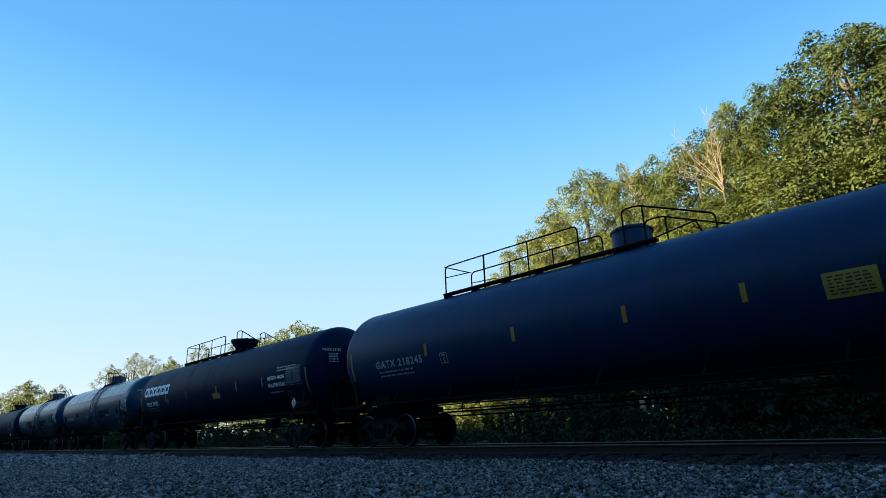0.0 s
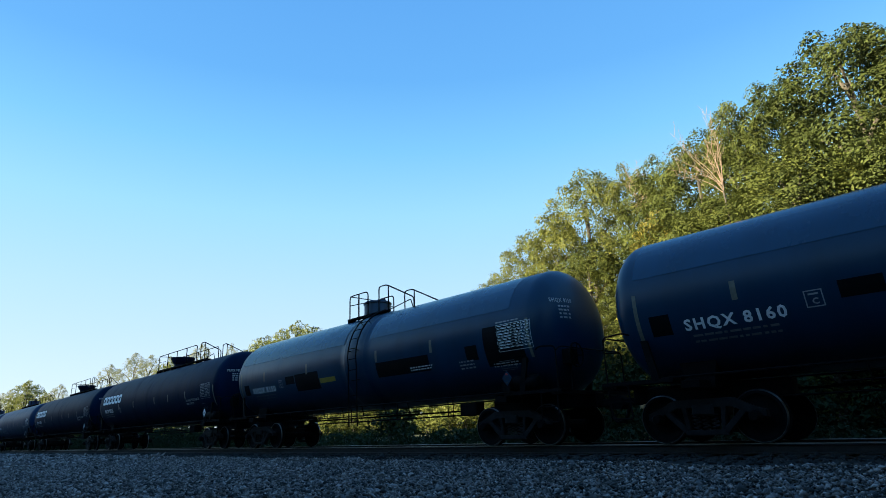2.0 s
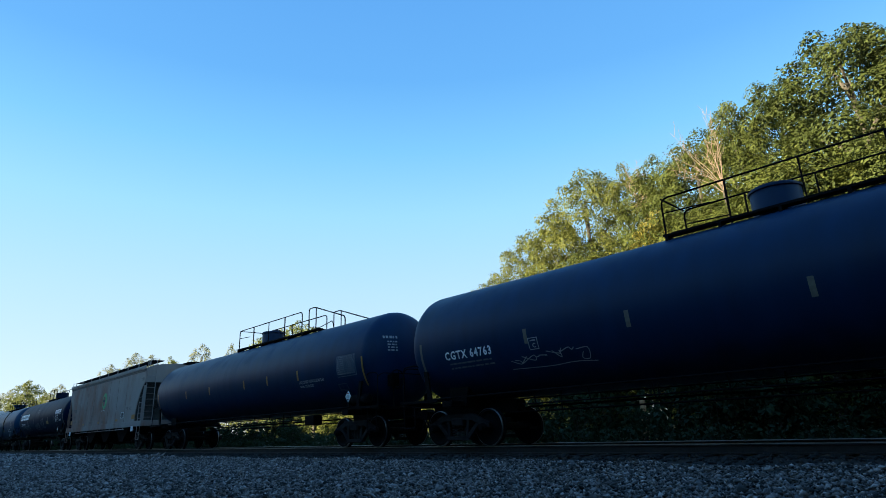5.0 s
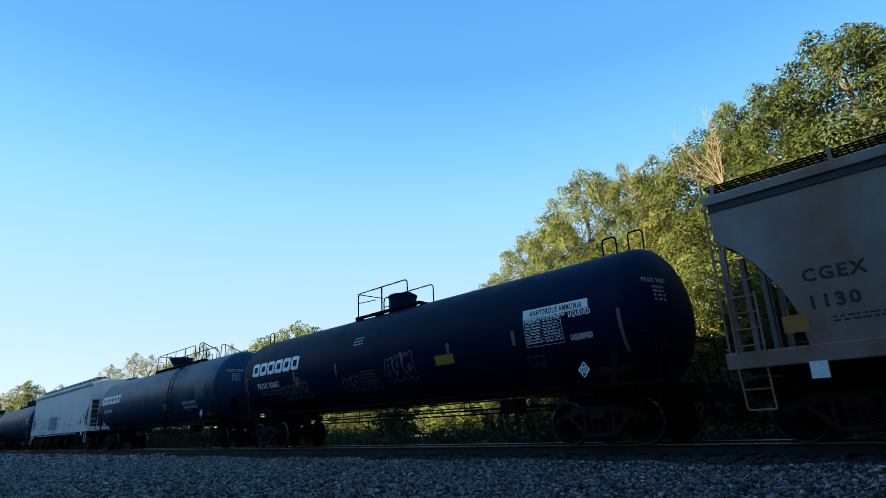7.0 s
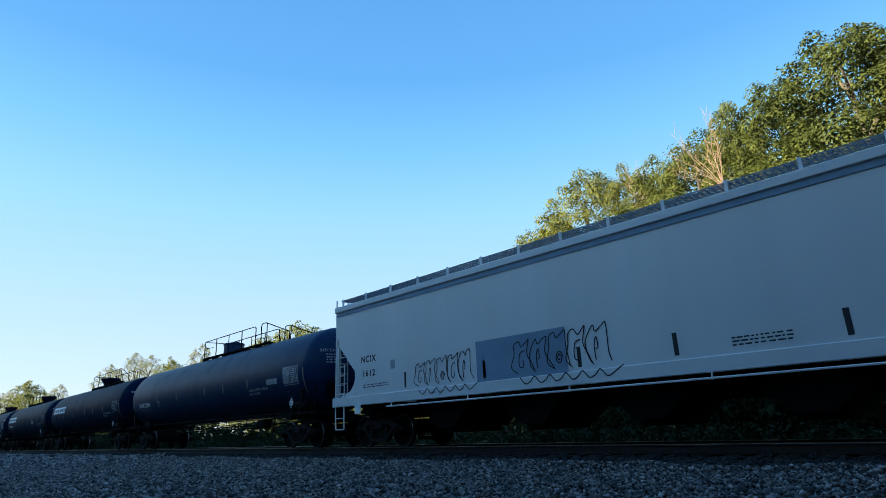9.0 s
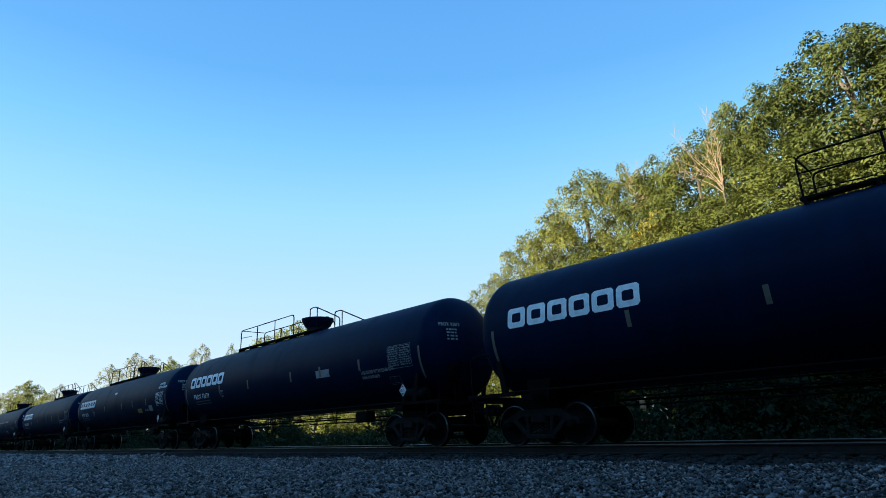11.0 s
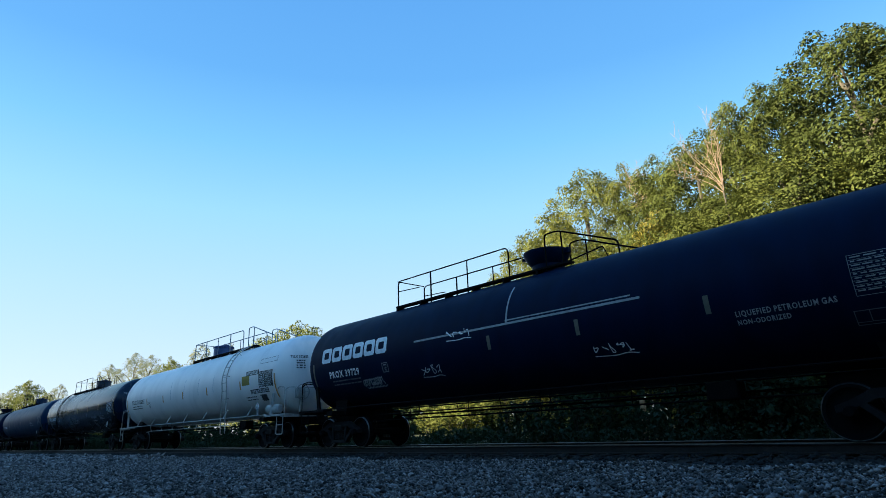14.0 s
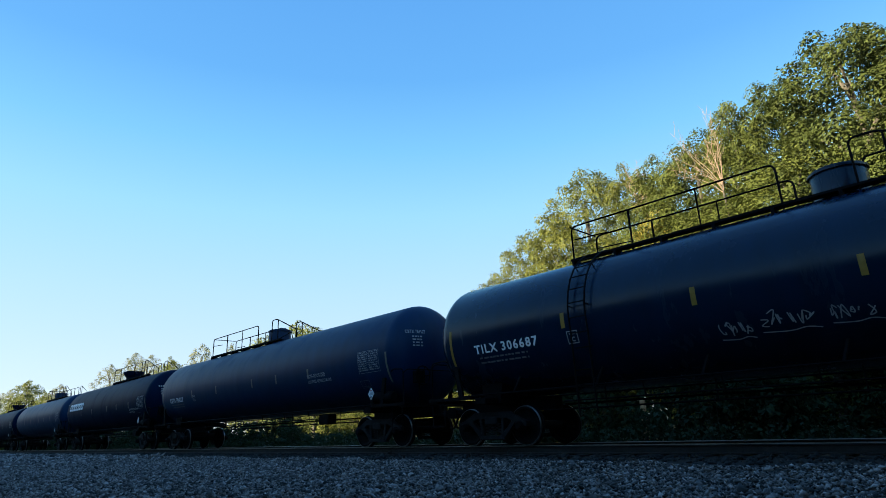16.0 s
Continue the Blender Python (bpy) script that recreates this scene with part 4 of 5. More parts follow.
def stones(name, count, x0, x1, y0, y1, size, mat, label, z=-0.22, seed=3, heaped=False):
    """Loose angular stones lying on the ground, all in one mesh."""
    rng = np.random.default_rng(seed)
    base = np.array([(1, 0, 0), (-1, 0, 0), (0, 1, 0), (0, -1, 0), (0, 0, 1), (0, 0, -1)], float)
    tri = np.array([(0, 2, 4), (2, 1, 4), (1, 3, 4), (3, 0, 4), (2, 0, 5), (1, 2, 5), (3, 1, 5), (0, 3, 5)])
    x = rng.uniform(x0, x1, count * 4)
    y = rng.uniform(y0, y1, count * 4)
    seen = (y > 0.13 * np.abs(x)) & (y > 1.2 + 0.48 * (x + 10.7))          # the wedge of the yard that lies open before the viewer
    if heaped:
        seen &= y < gravel_edge(x) + rng.normal(0, 0.04, len(x))
    x, y = x[seen][:count], y[seen][:count]
    count = len(x)
    s = size * np.exp(rng.normal(0, 0.32, count))
    v = base[None] * rng.uniform(0.6, 1.25, (count, 6, 1)) + rng.normal(0, 0.2, (count, 6, 3))
    v *= s[:, None, None] * np.stack([rng.uniform(0.9, 1.4, count), rng.uniform(0.75, 1.1, count), rng.uniform(0.55, 0.85, count)], 1)[:, None, :]
    a = rng.uniform(0, math.tau, count)
    c, d = np.cos(a)[:, None], np.sin(a)[:, None]
    tilt = rng.normal(0, 0.3, count)[:, None]
    v[:, :, 2] += v[:, :, 0] * tilt
    vx, vy = v[:, :, 0] * c - v[:, :, 1] * d, v[:, :, 0] * d + v[:, :, 1] * c
    hz = z + s * 0.25 + rng.uniform(0, 0.025, count)
    if heaped:
        hz += 0.035 * np.exp(-((y - gravel_edge(x) + 0.3) / 0.4) ** 2)
    verts = np.stack([vx + x[:, None], vy + y[:, None], v[:, :, 2] + hz[:, None]], 2).reshape(-1, 3)
    faces = (tri[None] + 6 * np.arange(count)[:, None, None]).reshape(-1, 3)
    me = bpy.data.meshes.new(name)
    me.from_pydata(verts.tolist(), [], faces.tolist())
    me.polygons.foreach_set("use_smooth", [True] * len(me.polygons))
    me.materials.append(mat)
    return tagged(new(name, me), label, "gravel", kind="stuff")


def stone_material(name, dark, light):
    m = bpy.data.materials.new(name)
    m.use_nodes = True
    t = m.node_tree
    b = t.nodes["Principled BSDF"]
    b.inputs["Roughness"].default_value = 0.85
    geo = t.nodes.new("ShaderNodeNewGeometry")
    co = t.nodes.new("ShaderNodeTexCoord")
    n = t.nodes.new("ShaderNodeTexNoise")
    n.inputs["Scale"].default_value, n.inputs["Detail"].default_value = 30, 5
    t.links.new(co.outputs["Object"], n.inputs["Vector"])
    ad = t.nodes.new("ShaderNodeMath")
    ad.operation = "MULTIPLY"
    t.links.new(geo.outputs["Random Per Island"], ad.inputs[0])
    t.links.new(n.outputs["Fac"], ad.inputs[1])
    sc = t.nodes.new("ShaderNodeMath")
    sc.operation = "MULTIPLY"
    sc.inputs[1].default_value = 1.7
    t.links.new(ad.outputs[0], sc.inputs[0])
    pw = t.nodes.new("ShaderNodeMath")
    pw.operation = "POWER"
    pw.inputs[1].default_value = 1.7
    t.links.new(sc.outputs[0], pw.inputs[0])
    mx = t.nodes.new("ShaderNodeMix")
    mx.data_type = "RGBA"
    mx.inputs[6].default_value, mx.inputs[7].default_value = (*dark, 1), (*light, 1)
    t.links.new(pw.outputs[0], mx.inputs[0])
    t.links.new(mx.outputs[2], b.inputs["Base Color"])
    return m


def build_track():
    track = tagged(new("track"), "steel railway track on dark creosoted timber ties", "railway track", kind="structure")
    half = [(-0.075, -0.18), (0.075, -0.18), (0.075, -0.165), (0.012, -0.145), (0.012, -0.045), (0.037, -0.035), (0.037, -0.006), (0.028, 0.0), (-0.028, 0.0), (-0.037, -0.006), (-0.037, -0.035), (-0.012, -0.045), (-0.012, -0.145), (-0.075, -0.165)]
    for y in (YC - 0.75, YC + 0.75):
        bm = bmesh.new()
        a = [bm.verts.new((-900, y + p, q)) for p, q in half]
        b = [bm.verts.new((200, y + p, q)) for p, q in half]
        bm.faces.new(a), bm.faces.new(b[::-1])
        for i in range(len(a)):
            j = (i + 1) % len(a)
            bm.faces.new((a[i], a[j], b[j], b[i]))
        part("rail", bm, M["rust"], track)
        bm = bmesh.new()
        cross = ((-0.0395, -0.016), (-0.0385, -0.005), (-0.029, 0.002), (0.029, 0.002))
        v = [[bm.verts.new((x, y + p, q)) for x in (-900, 200)] for p, q in cross]
        for (a0, a1), (b0, b1) in zip(v, v[1:]):
            bm.faces.new((a0, a1, b1, b0))
        part("rail_head", bm, M["railtop"], track, "bright worn rail head", smooth=False)
    def tie():
        bm = bmesh.new()
        box(bm, -0.11, 0.11, -1.3, 1.3, -0.34, -0.182, 0.012)
        return finish(bm, "tie", M["tie"])
    rnd = random.Random(4)
    for k in range(130):
        put("tie", shared("tie", tie), track, pose(4 - 0.52 * k + rnd.uniform(-0.03, 0.03), YC + rnd.uniform(-0.04, 0.04), rnd.uniform(-0.008, 0.0), 0, 0, rnd.uniform(-1, 1)))
    bm = bmesh.new()
    for k in range(130, 420):
        x = 4 - 0.52 * k
        box(bm, x - 0.11, x + 0.11, YC - 1.3, YC + 1.3, -0.34, -0.182)
    tagged(part("ties", bm, M["tie"], track), kind="stuff")


# ---- trees ----
def quads_mesh(name, verts, n, mat):
    """n leaves of four corners each, folded along the middle."""
    faces = (np.array([(0, 1, 2), (0, 2, 3)])[None] + 4 * np.arange(n)[:, None, None]).reshape(-1, 3)
    me = bpy.data.meshes.new(name)
    me.vertices.add(len(verts))
    me.vertices.foreach_set("co", verts.ravel())
    me.loops.add(len(faces) * 3)
    me.loops.foreach_set("vertex_index", faces.ravel())
    me.polygons.add(len(faces))
    me.polygons.foreach_set("loop_start", np.arange(0, len(faces) * 3, 3))
    me.update(calc_edges=True)
    me.materials.append(mat)
    return me


def leaves_mesh(name, clumps, per, leaf, mat, seed, flat=0.55):
    """Many small bent leaves, gathered in clumps (x, y, z, radius)."""
    rng = np.random.default_rng(seed)
    c = np.array(clumps, float)
    n = len(c) * per
    cen = np.repeat(c[:, :3], per, 0)
    rad = np.repeat(c[:, 3], per)
    d = rng.normal(0, 1, (n, 3))
    d /= np.linalg.norm(d, axis=1)[:, None]
    pos = cen + d * (rad * rng.uniform(0.35, 1.0, n) ** 0.6)[:, None] * np.array([1, 1, flat])
    up = d * 0.8 + rng.normal(0, 0.6, (n, 3)) + np.array([0, 0, 0.25])
    up /= np.linalg.norm(up, axis=1)[:, None]
    t = np.cross(up, rng.normal(0, 1, (n, 3)))
    t /= np.linalg.norm(t, axis=1)[:, None]
    b = np.cross(up, t)
    s = leaf * rng.uniform(0.6, 1.3, n)[:, None]
    p0, p1 = pos - t * s, pos + t * s - up * s * 0.25
    q0, q1 = pos + b * s * 0.72 + up * s * 0.12, pos - b * s * 0.72 + up * s * 0.12
    verts = np.stack([p0, q0, p1, q1], 1).reshape(-1, 3)
    return quads_mesh(name, verts, n, mat)


def sprays_mesh(name, sprays, per, leaf, mat, seed):
    """Leaves in flat layered sprays: (x, y, z, radius, normal x, y, z) each, with leaves that droop outwards from its middle."""
    rng = np.random.default_rng(seed)
    c = np.repeat(np.array(sprays, float), per, 0)
    n = len(c)
    nor = c[:, 4:7]
    e1 = np.cross(nor, np.array([0.31, 0.95, 0.07]))
    e1 /= np.linalg.norm(e1, axis=1)[:, None]
    e2 = np.cross(nor, e1)
    a = rng.uniform(0, math.tau, n)[:, None]
    q = np.sqrt(rng.uniform(0.02, 1, n))[:, None]
    out = np.cos(a) * e1 + np.sin(a) * e2
    pos = c[:, :3] + out * q * c[:, 3:4] - nor * (q ** 2) * c[:, 3:4] * 0.4 + rng.normal(0, 0.08, (n, 3)) * c[:, 3:4]
    up = nor + out * 0.3 * q + rng.normal(0, 0.22, (n, 3))
    up /= np.linalg.norm(up, axis=1)[:, None]
    t = out + rng.normal(0, 0.5, (n, 3))
    t -= up * (t * up).sum(1)[:, None]
    t /= np.linalg.norm(t, axis=1)[:, None]
    b = np.cross(up, t)
    s = leaf * rng.uniform(0.6, 1.3, n)[:, None]
    verts = np.stack([pos - t * s, pos + b * s * 0.62 + up * s * 0.1, pos + t * s - up * s * 0.3, pos - b * s * 0.62 + up * s * 0.1], 1).reshape(-1, 3)
    return quads_mesh(name, verts, n, mat)


CROWNS = dict(
    round=lambda t: math.sin(math.pi * min(1.0, 0.14 + 0.86 * t ** 1.15)) ** 0.62,
    broad=lambda t: math.sin(math.pi * min(1.0, 0.1 + 0.9 * t ** 1.5)) ** 0.55,
    thin=lambda t: 0.25 + 0.75 * math.sin(math.pi * min(1.0, 0.15 + 0.85 * t)) ** 0.9)


def tree(kind, H, spread, leaf_mat, seed, lobes=78, sprays=44, per=19, leaf=0.064, low=0.12, bark="bark", puff=1.0, shape="round", lobe=0.31):
    """A broad-leaved tree H high: tapered trunk, limbs, and a crown of leafy lobes built of layered sprays, darkest between the lobes."""
    rnd = random.Random(seed)
    ob = tagged(new("tree"), kind, "tree", "trees beyond the track")
    bm = bmesh.new()
    lean = (rnd.uniform(-0.4, 0.4), rnd.uniform(-0.4, 0.4))
    pipe(bm, [(lean[0] * t, lean[1] * t, -0.3 + H * 0.86 * t) for t in (0, 0.15, 0.35, 0.6, 0.8, 1.0)], 0.24, 9, 0.03)
    part("trunk", bm, M[bark], ob)
    balls, cl = [], []
    for k in range(lobes):
        t = low + (0.95 - low) * ((k + rnd.uniform(-0.5, 0.5)) / lobes) ** 0.8 if k else low
        az = k * 2.399 + rnd.uniform(-0.5, 0.5)
        r = spread * lobe * rnd.uniform(0.65, 1.25) * (1.0 - 0.3 * t)
        reach = max(0.0, spread * CROWNS[shape]((t - low) / (1 - low)) * rnd.uniform(0.72, 1.08) - 0.5 * r)
        tip = Vector((reach * math.cos(az) + lean[0] * t, reach * math.sin(az) + lean[1] * t, H * t - 0.35 * r))
        balls.append((tip, r))
        if k % 7 == 0:
            bm = bmesh.new()
            a = Vector((lean[0] * t, lean[1] * t, max(0.6, tip.z * 0.84 - 0.2)))
            pipe(bm, [a, a.lerp(tip, 0.4) + Vector((0, 0, 0.25)), a.lerp(tip, 0.75) + Vector((0, 0, 0.2)), tip], 0.09, 5, 0.015)
            part("limb", bm, M[bark], ob)
    for k in range(3):
        balls.append((Vector((lean[0] + rnd.uniform(-0.22, 0.22) * spread, lean[1] + rnd.uniform(-0.2, 0.2) * spread, H * (1.0 - 0.024 * k) - 0.1 * spread)), spread * 0.14))
    for c, r in balls:
        for _ in range(max(6, round(sprays * (r / (spread * lobe)) ** 1.5))):
            d = Vector((rnd.gauss(0, 1), rnd.gauss(0, 1), rnd.gauss(0.25, 0.8))).normalized()
            p = c + Vector((d.x, d.y, d.z * 0.72)) * r * (0.6 + 0.44 * rnd.random() ** 0.6)
            if p.z > 0.3:
                nor = (Vector((d.x, d.y, d.z * 0.6)) * 0.85 + Vector((rnd.gauss(0, 0.25), rnd.gauss(0, 0.25), 0.5))).normalized()
                cl.append((p.x, p.y, p.z, puff * rnd.uniform(0.2, 0.4), *nor))
    put("crown", sprays_mesh("crown", cl, per, leaf, M[leaf_mat], seed), ob)
    return ob


def shrub(kind, H, spread, leaf_mat, seed, clumps=100, per=16, leaf=0.09):
    rnd = random.Random(seed)
    ob = tagged(new("shrub"), kind, "shrub", "undergrowth beyond the track")
    for k in range(5):
        bm = bmesh.new()
        az, r = rnd.uniform(0, math.tau), rnd.uniform(0.2, 0.7) * spread
        pipe(bm, [(0, 0, -0.2), (r * 0.4 * math.cos(az), r * 0.4 * math.sin(az), H * 0.5), (r * math.cos(az), r * math.sin(az), H * rnd.uniform(0.7, 0.95))], 0.03, 5, 0.008)
        part("stem", bm, M["bark"], ob)
    cl = []
    for k in range(clumps):
        az, r, z = rnd.uniform(0, math.tau), spread * rnd.uniform(0, 1) ** 0.6, rnd.uniform(0.1, 1.0)
        r *= math.sqrt(max(0.05, 1 - (z - 0.3) ** 2 * 1.6))
        cl.append((r * math.cos(az), r * math.sin(az), H * z, rnd.uniform(0.16, 0.36)))
    put("foliage", leaves_mesh("foliage", cl, per, leaf, M[leaf_mat], seed), ob)
    return ob


def settle(ob, x, y, turn=0.0, size=1.0):
    ob.matrix_basis = pose(x, y, ground_height(x, y), 0, 0, turn) @ Matrix.Scale(size, 4)
    return ob


def planted(src, x, y, turn, size, wide=1.0):
    ob = copy_thing(src, pose(x, y, ground_height(x, y), 0, 0, turn))
    ob.scale = (size * wide, size * wide, size)
    return ob


build_ground()
build_track()
M["stone"] = stone_material("grey_crushed_stone", (0.012, 0.011, 0.01), (0.45, 0.38, 0.34))
M["dark_stone"] = stone_material("dark_track_ballast", (0.006, 0.006, 0.006), (0.022, 0.02, 0.018))
stones("gravel", 56000, -24, 0, 1.2, 9.9, 0.0215, M["stone"], "grey crushed stone scattered over the yard", heaped=True)
stones("gravel", 11000, -95, -24, 3, 10.6, 0.06, M["stone"], "grey crushed stone along the track", seed=5, heaped=True)
stones("ballast", 7000, -40, 3, 8.9, 14.6, 0.045, M["dark_stone"], "dark ballast stones between the ties", z=-0.235, seed=6)

# trees: a few grown ones, copied along the wood's edge
DARK = tree("tall dense deep green tree in full leaf", 15.0, 3.4, "leaf_dark", 12, sprays=36, per=23, puff=1.2)
BIG = tree("tall broad-leaved tree in full green leaf", 15.0, 3.3, "leaf", 11, sprays=30, per=24, puff=1.45)
LIGHT = tree("yellow-green broad-leaved tree with an open crown", 15.0, 3.2, "leaf_light", 16, lobes=80, sprays=30, per=22, puff=1.45, shape="broad", lobe=0.3)
DRY = tree("thinner tree with yellowing late-summer leaves", 13.0, 2.6, "leaf_dry", 13, lobes=45, sprays=22, per=14, leaf=0.07)
FAR = tree("green broad-leaved tree deeper in the wood, also copied as unseen shade", 14.0, 3.8, "leaf_far", 15, lobes=70, sprays=20, per=12, leaf=0.12, puff=1.5, lobe=0.36)
PALE = tree("tree further along the line, distance haze in its leaf colour", 14.0, 3.3, "leaf_hazed", 14, lobes=64, sprays=14, per=13, leaf=0.085, puff=1.2, shape="thin", lobe=0.3)
settle(DARK, -2.7, 24.0, 0, 1.02)
settle(BIG, -9.7, 27.0, 0, 0.95)
settle(LIGHT, -17.6, 30.0, 0, 1.07)
settle(DRY, -11.6, 25.4, 0, 0.8)
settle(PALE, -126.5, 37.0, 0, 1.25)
settle(FAR, 9.5, 27.0)
for src, H0, x, y, top, turn, wide in [
        (DARK, 15, -1.0, 24.4, 13.5, 70, 1.0), (DARK, 15, 0.9, 25, 13.4, 200, 1.1), (DARK, 15, -5.6, 26.2, 14.5, 140, 0.9), (BIG, 15, -7.2, 25.2, 13.9, 130, 0.72), (BIG, 15, -12.1, 28.2, 13.9, 250, 0.95),
        (BIG, 15, -4.9, 22.2, 9.8, 20, 1.35), (DARK, 15, -1.2, 21.6, 9.6, 300, 1.4), (BIG, 15, -8.4, 23.4, 9.2, 190, 1.2),
        (LIGHT, 15, -15.2, 30.4, 15.2, 75, 0.75), (LIGHT, 15, -19.9, 29.6, 13.2, 100, 0.9), (LIGHT, 15, -22.0, 29.4, 12.6, 230, 0.9), (BIG, 15, -16.5, 27.4, 10.0, 15, 1.2), (LIGHT, 15, -25.4, 30.2, 10.7, 10, 1.15), (DRY, 13, -20.5, 27.0, 8.4, 50, 1.2),
        (FAR, 14, -3, 31, 14.0, 140, 1.0), (FAR, 14, 6, 30, 15.0, 80, 1.0), (FAR, 14, -12, 33, 12.0, 30, 1.1),
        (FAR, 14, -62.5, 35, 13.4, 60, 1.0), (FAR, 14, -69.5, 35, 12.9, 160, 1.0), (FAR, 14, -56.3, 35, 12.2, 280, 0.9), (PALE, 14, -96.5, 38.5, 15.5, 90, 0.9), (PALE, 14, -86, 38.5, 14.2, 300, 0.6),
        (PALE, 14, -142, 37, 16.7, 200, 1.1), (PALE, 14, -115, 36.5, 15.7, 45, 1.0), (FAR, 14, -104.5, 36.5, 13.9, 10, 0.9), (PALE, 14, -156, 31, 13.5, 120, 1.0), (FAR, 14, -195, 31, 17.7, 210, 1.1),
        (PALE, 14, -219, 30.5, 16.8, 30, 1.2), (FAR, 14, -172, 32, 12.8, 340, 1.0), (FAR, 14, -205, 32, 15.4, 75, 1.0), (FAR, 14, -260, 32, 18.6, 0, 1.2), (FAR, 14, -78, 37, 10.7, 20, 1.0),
        ]:
    planted(src, x, y, turn, (top - ground_height(x, y)) / H0, wide)

# unseen trees added over the viewer's shoulder to shade the near end of the yard
for x, y, top, turn in ((3.5, 5.0, 11.0, 15), (7.8, 5.2, 11.0, 120), (3.9, 0.4, 12.0, 230), (2.7, 7.4, 6.6, 60), (8.6, 0.2, 12.0, 310)):
    planted(FAR, x, y, turn, (top + 0.22) / 14, 0.95)


def bare_tree(kind, H, fork, lean, seed, count=14, thick=0.02):
    """A leafless dead tree: a thin trunk that forks into a fan of bare branches."""
    rnd = random.Random(seed)
    ob = tagged(new("bare_tree"), kind, "tree", "trees beyond the track")
    bm = bmesh.new()
    pipe(bm, [(0, 0, -0.3), (0.1, 0, fork * 0.5), (0, 0, fork)], 0.07, 7, 0.03)
    part("trunk", bm, M["bark"], ob)
    for k in range(count):
        bm = bmesh.new()
        a = Vector((0, 0, fork - rnd.uniform(0, 0.6)))
        tip = Vector((lean * rnd.uniform(-0.3, 1.5) + rnd.uniform(-0.5, 0.5), rnd.uniform(-0.6, 0.6), H * rnd.uniform(0.8, 1.0)))
        m = a.lerp(tip, 0.5) + Vector((rnd.uniform(-0.2, 0.2), 0, 0.1))
        pipe(bm, [a, a.lerp(m, 0.5) + Vector((0.03, 0, 0.05)), m, tip], thick, 5, 0.004)
        for j in range(5):
            q = a.lerp(tip, rnd.uniform(0.35, 0.95))
            w = q + Vector((rnd.uniform(-0.45, 0.3), rnd.uniform(-0.3, 0.3), rnd.uniform(0.25, 0.7)))
            pipe(bm, [q, q.lerp(w, 0.5) + Vector((0.04, 0, 0)), w], 0.007, 4, 0.003)
        part("branch", bm, M["pink_wood"], ob)
    return ob


settle(bare_tree("dead leafless tree with pinkish bare branches", 12.9, 9.6, -1.5, 41, 13, 0.014), -7.1, 22.0)
settle(bare_tree("dead grey-pink leafless treetop above the leaves", 14.9, 11.6, -0.5, 42, 24, 0.011), -13.2, 28.4)
# timber colour is raised to stand for sun that misses the post
post = bmesh.new()
box(post, -0.09, 0.09, -0.09, 0.09, -0.3, 1.75, 0.02)
settle(tagged(new("wooden_post", finish(post, "wooden_post", M["post_wood"])), "tan wooden post among the undergrowth, coloured bright as if sunlit", "post"), -11.25, 21.4, 12)
BUSH = shrub("dense green shrub beside the track", 2.4, 1.7, "leaf_shaded", 21)
BUSH_DRY = shrub("yellow-green leafy shrub beside the track", 2.0, 1.4, "leaf_dry", 22)
BUSH_LIT = shrub("sunlit yellow-green leafy shrub beside the track", 2.2, 1.1, "leaf_light", 23, clumps=70, per=30, leaf=0.07)
settle(BUSH, -6.0, 18.6)
planted(BUSH, -10.7, 20.3, 40, 0.6)
settle(BUSH_DRY, -76.0, 24.6)
settle(BUSH_LIT, -33.0, 34.0, 0, 1.5)
for x, y, size in ((-35.2, 34.6, 1.4), (-37.6, 34.3, 1.0), (-45.0, 34.2, 1.2), (-47.6, 34.0, 1.4), (-50.4, 34.2, 1.5), (-52.6, 34.5, 1.2)):
    planted(BUSH_LIT, x, y, x * 40, size)
for x, y, size in ((-70, 24.5, 1.2), (-73, 25, 1.1), (-100, 25, 1.3), (-104, 25, 1.2)):
    planted(BUSH_DRY, x, y, x * 40, size)
rnd = random.Random(8)
for k in range(64):
    x = 3 - 2.0 * k + rnd.uniform(-0.8, 0.8)
    if -12.6 < x < -9.2 or -22.6 < x < -16.6 or -32.2 < x < -24.0:
        continue
    planted(BUSH, x, rnd.uniform(17.6, 21.0) if x > -15 else rnd.uniform(18.4, 19.6), rnd.uniform(0, 360), rnd.uniform(0.6, 1.0))


def wood(name, count, xr, yr, zr, size, per, leaf, mat, seed, label, thick=0.6, rough=1.0):
    """A stretch of leafy growth that nobody could count, in one mesh."""
    rnd = random.Random(seed)
    cl = []
    for k in range(count):
        x, y = rnd.uniform(*xr), rnd.uniform(*yr)
        top = zr[1] * (1 + rough * (-0.2 + 0.2 * math.sin(x * 0.45 + seed) + 0.12 * math.sin(x * 1.3)))
        cl.append((x, y, zr[0] + (top - zr[0]) * rnd.random(), size * rnd.uniform(0.7, 1.3)))
    return tagged(new(name, leaves_mesh(name, cl, per, leaf, M[mat], seed, thick)), label, "woods", kind="stuff")


# unseen woods behind the viewer, as high as the train's shade needs
wood("woods", 5200, (-230, -42), (-20, -15), (5.0, 11.3), 1.3, 10, 0.95, "leaf_dark", 31, "unseen dense green woods behind the viewer, shading the train", 0.9, 0.25)
# taller unseen stretch, added to keep sun off the right-hand undergrowth
wood("woods", 1600, (-46, -12), (-20, -15), (4.0, 12.6), 1.3, 10, 0.95, "leaf_dark", 34, "unseen taller green woods added to shade the undergrowth", 0.9, 0.2)
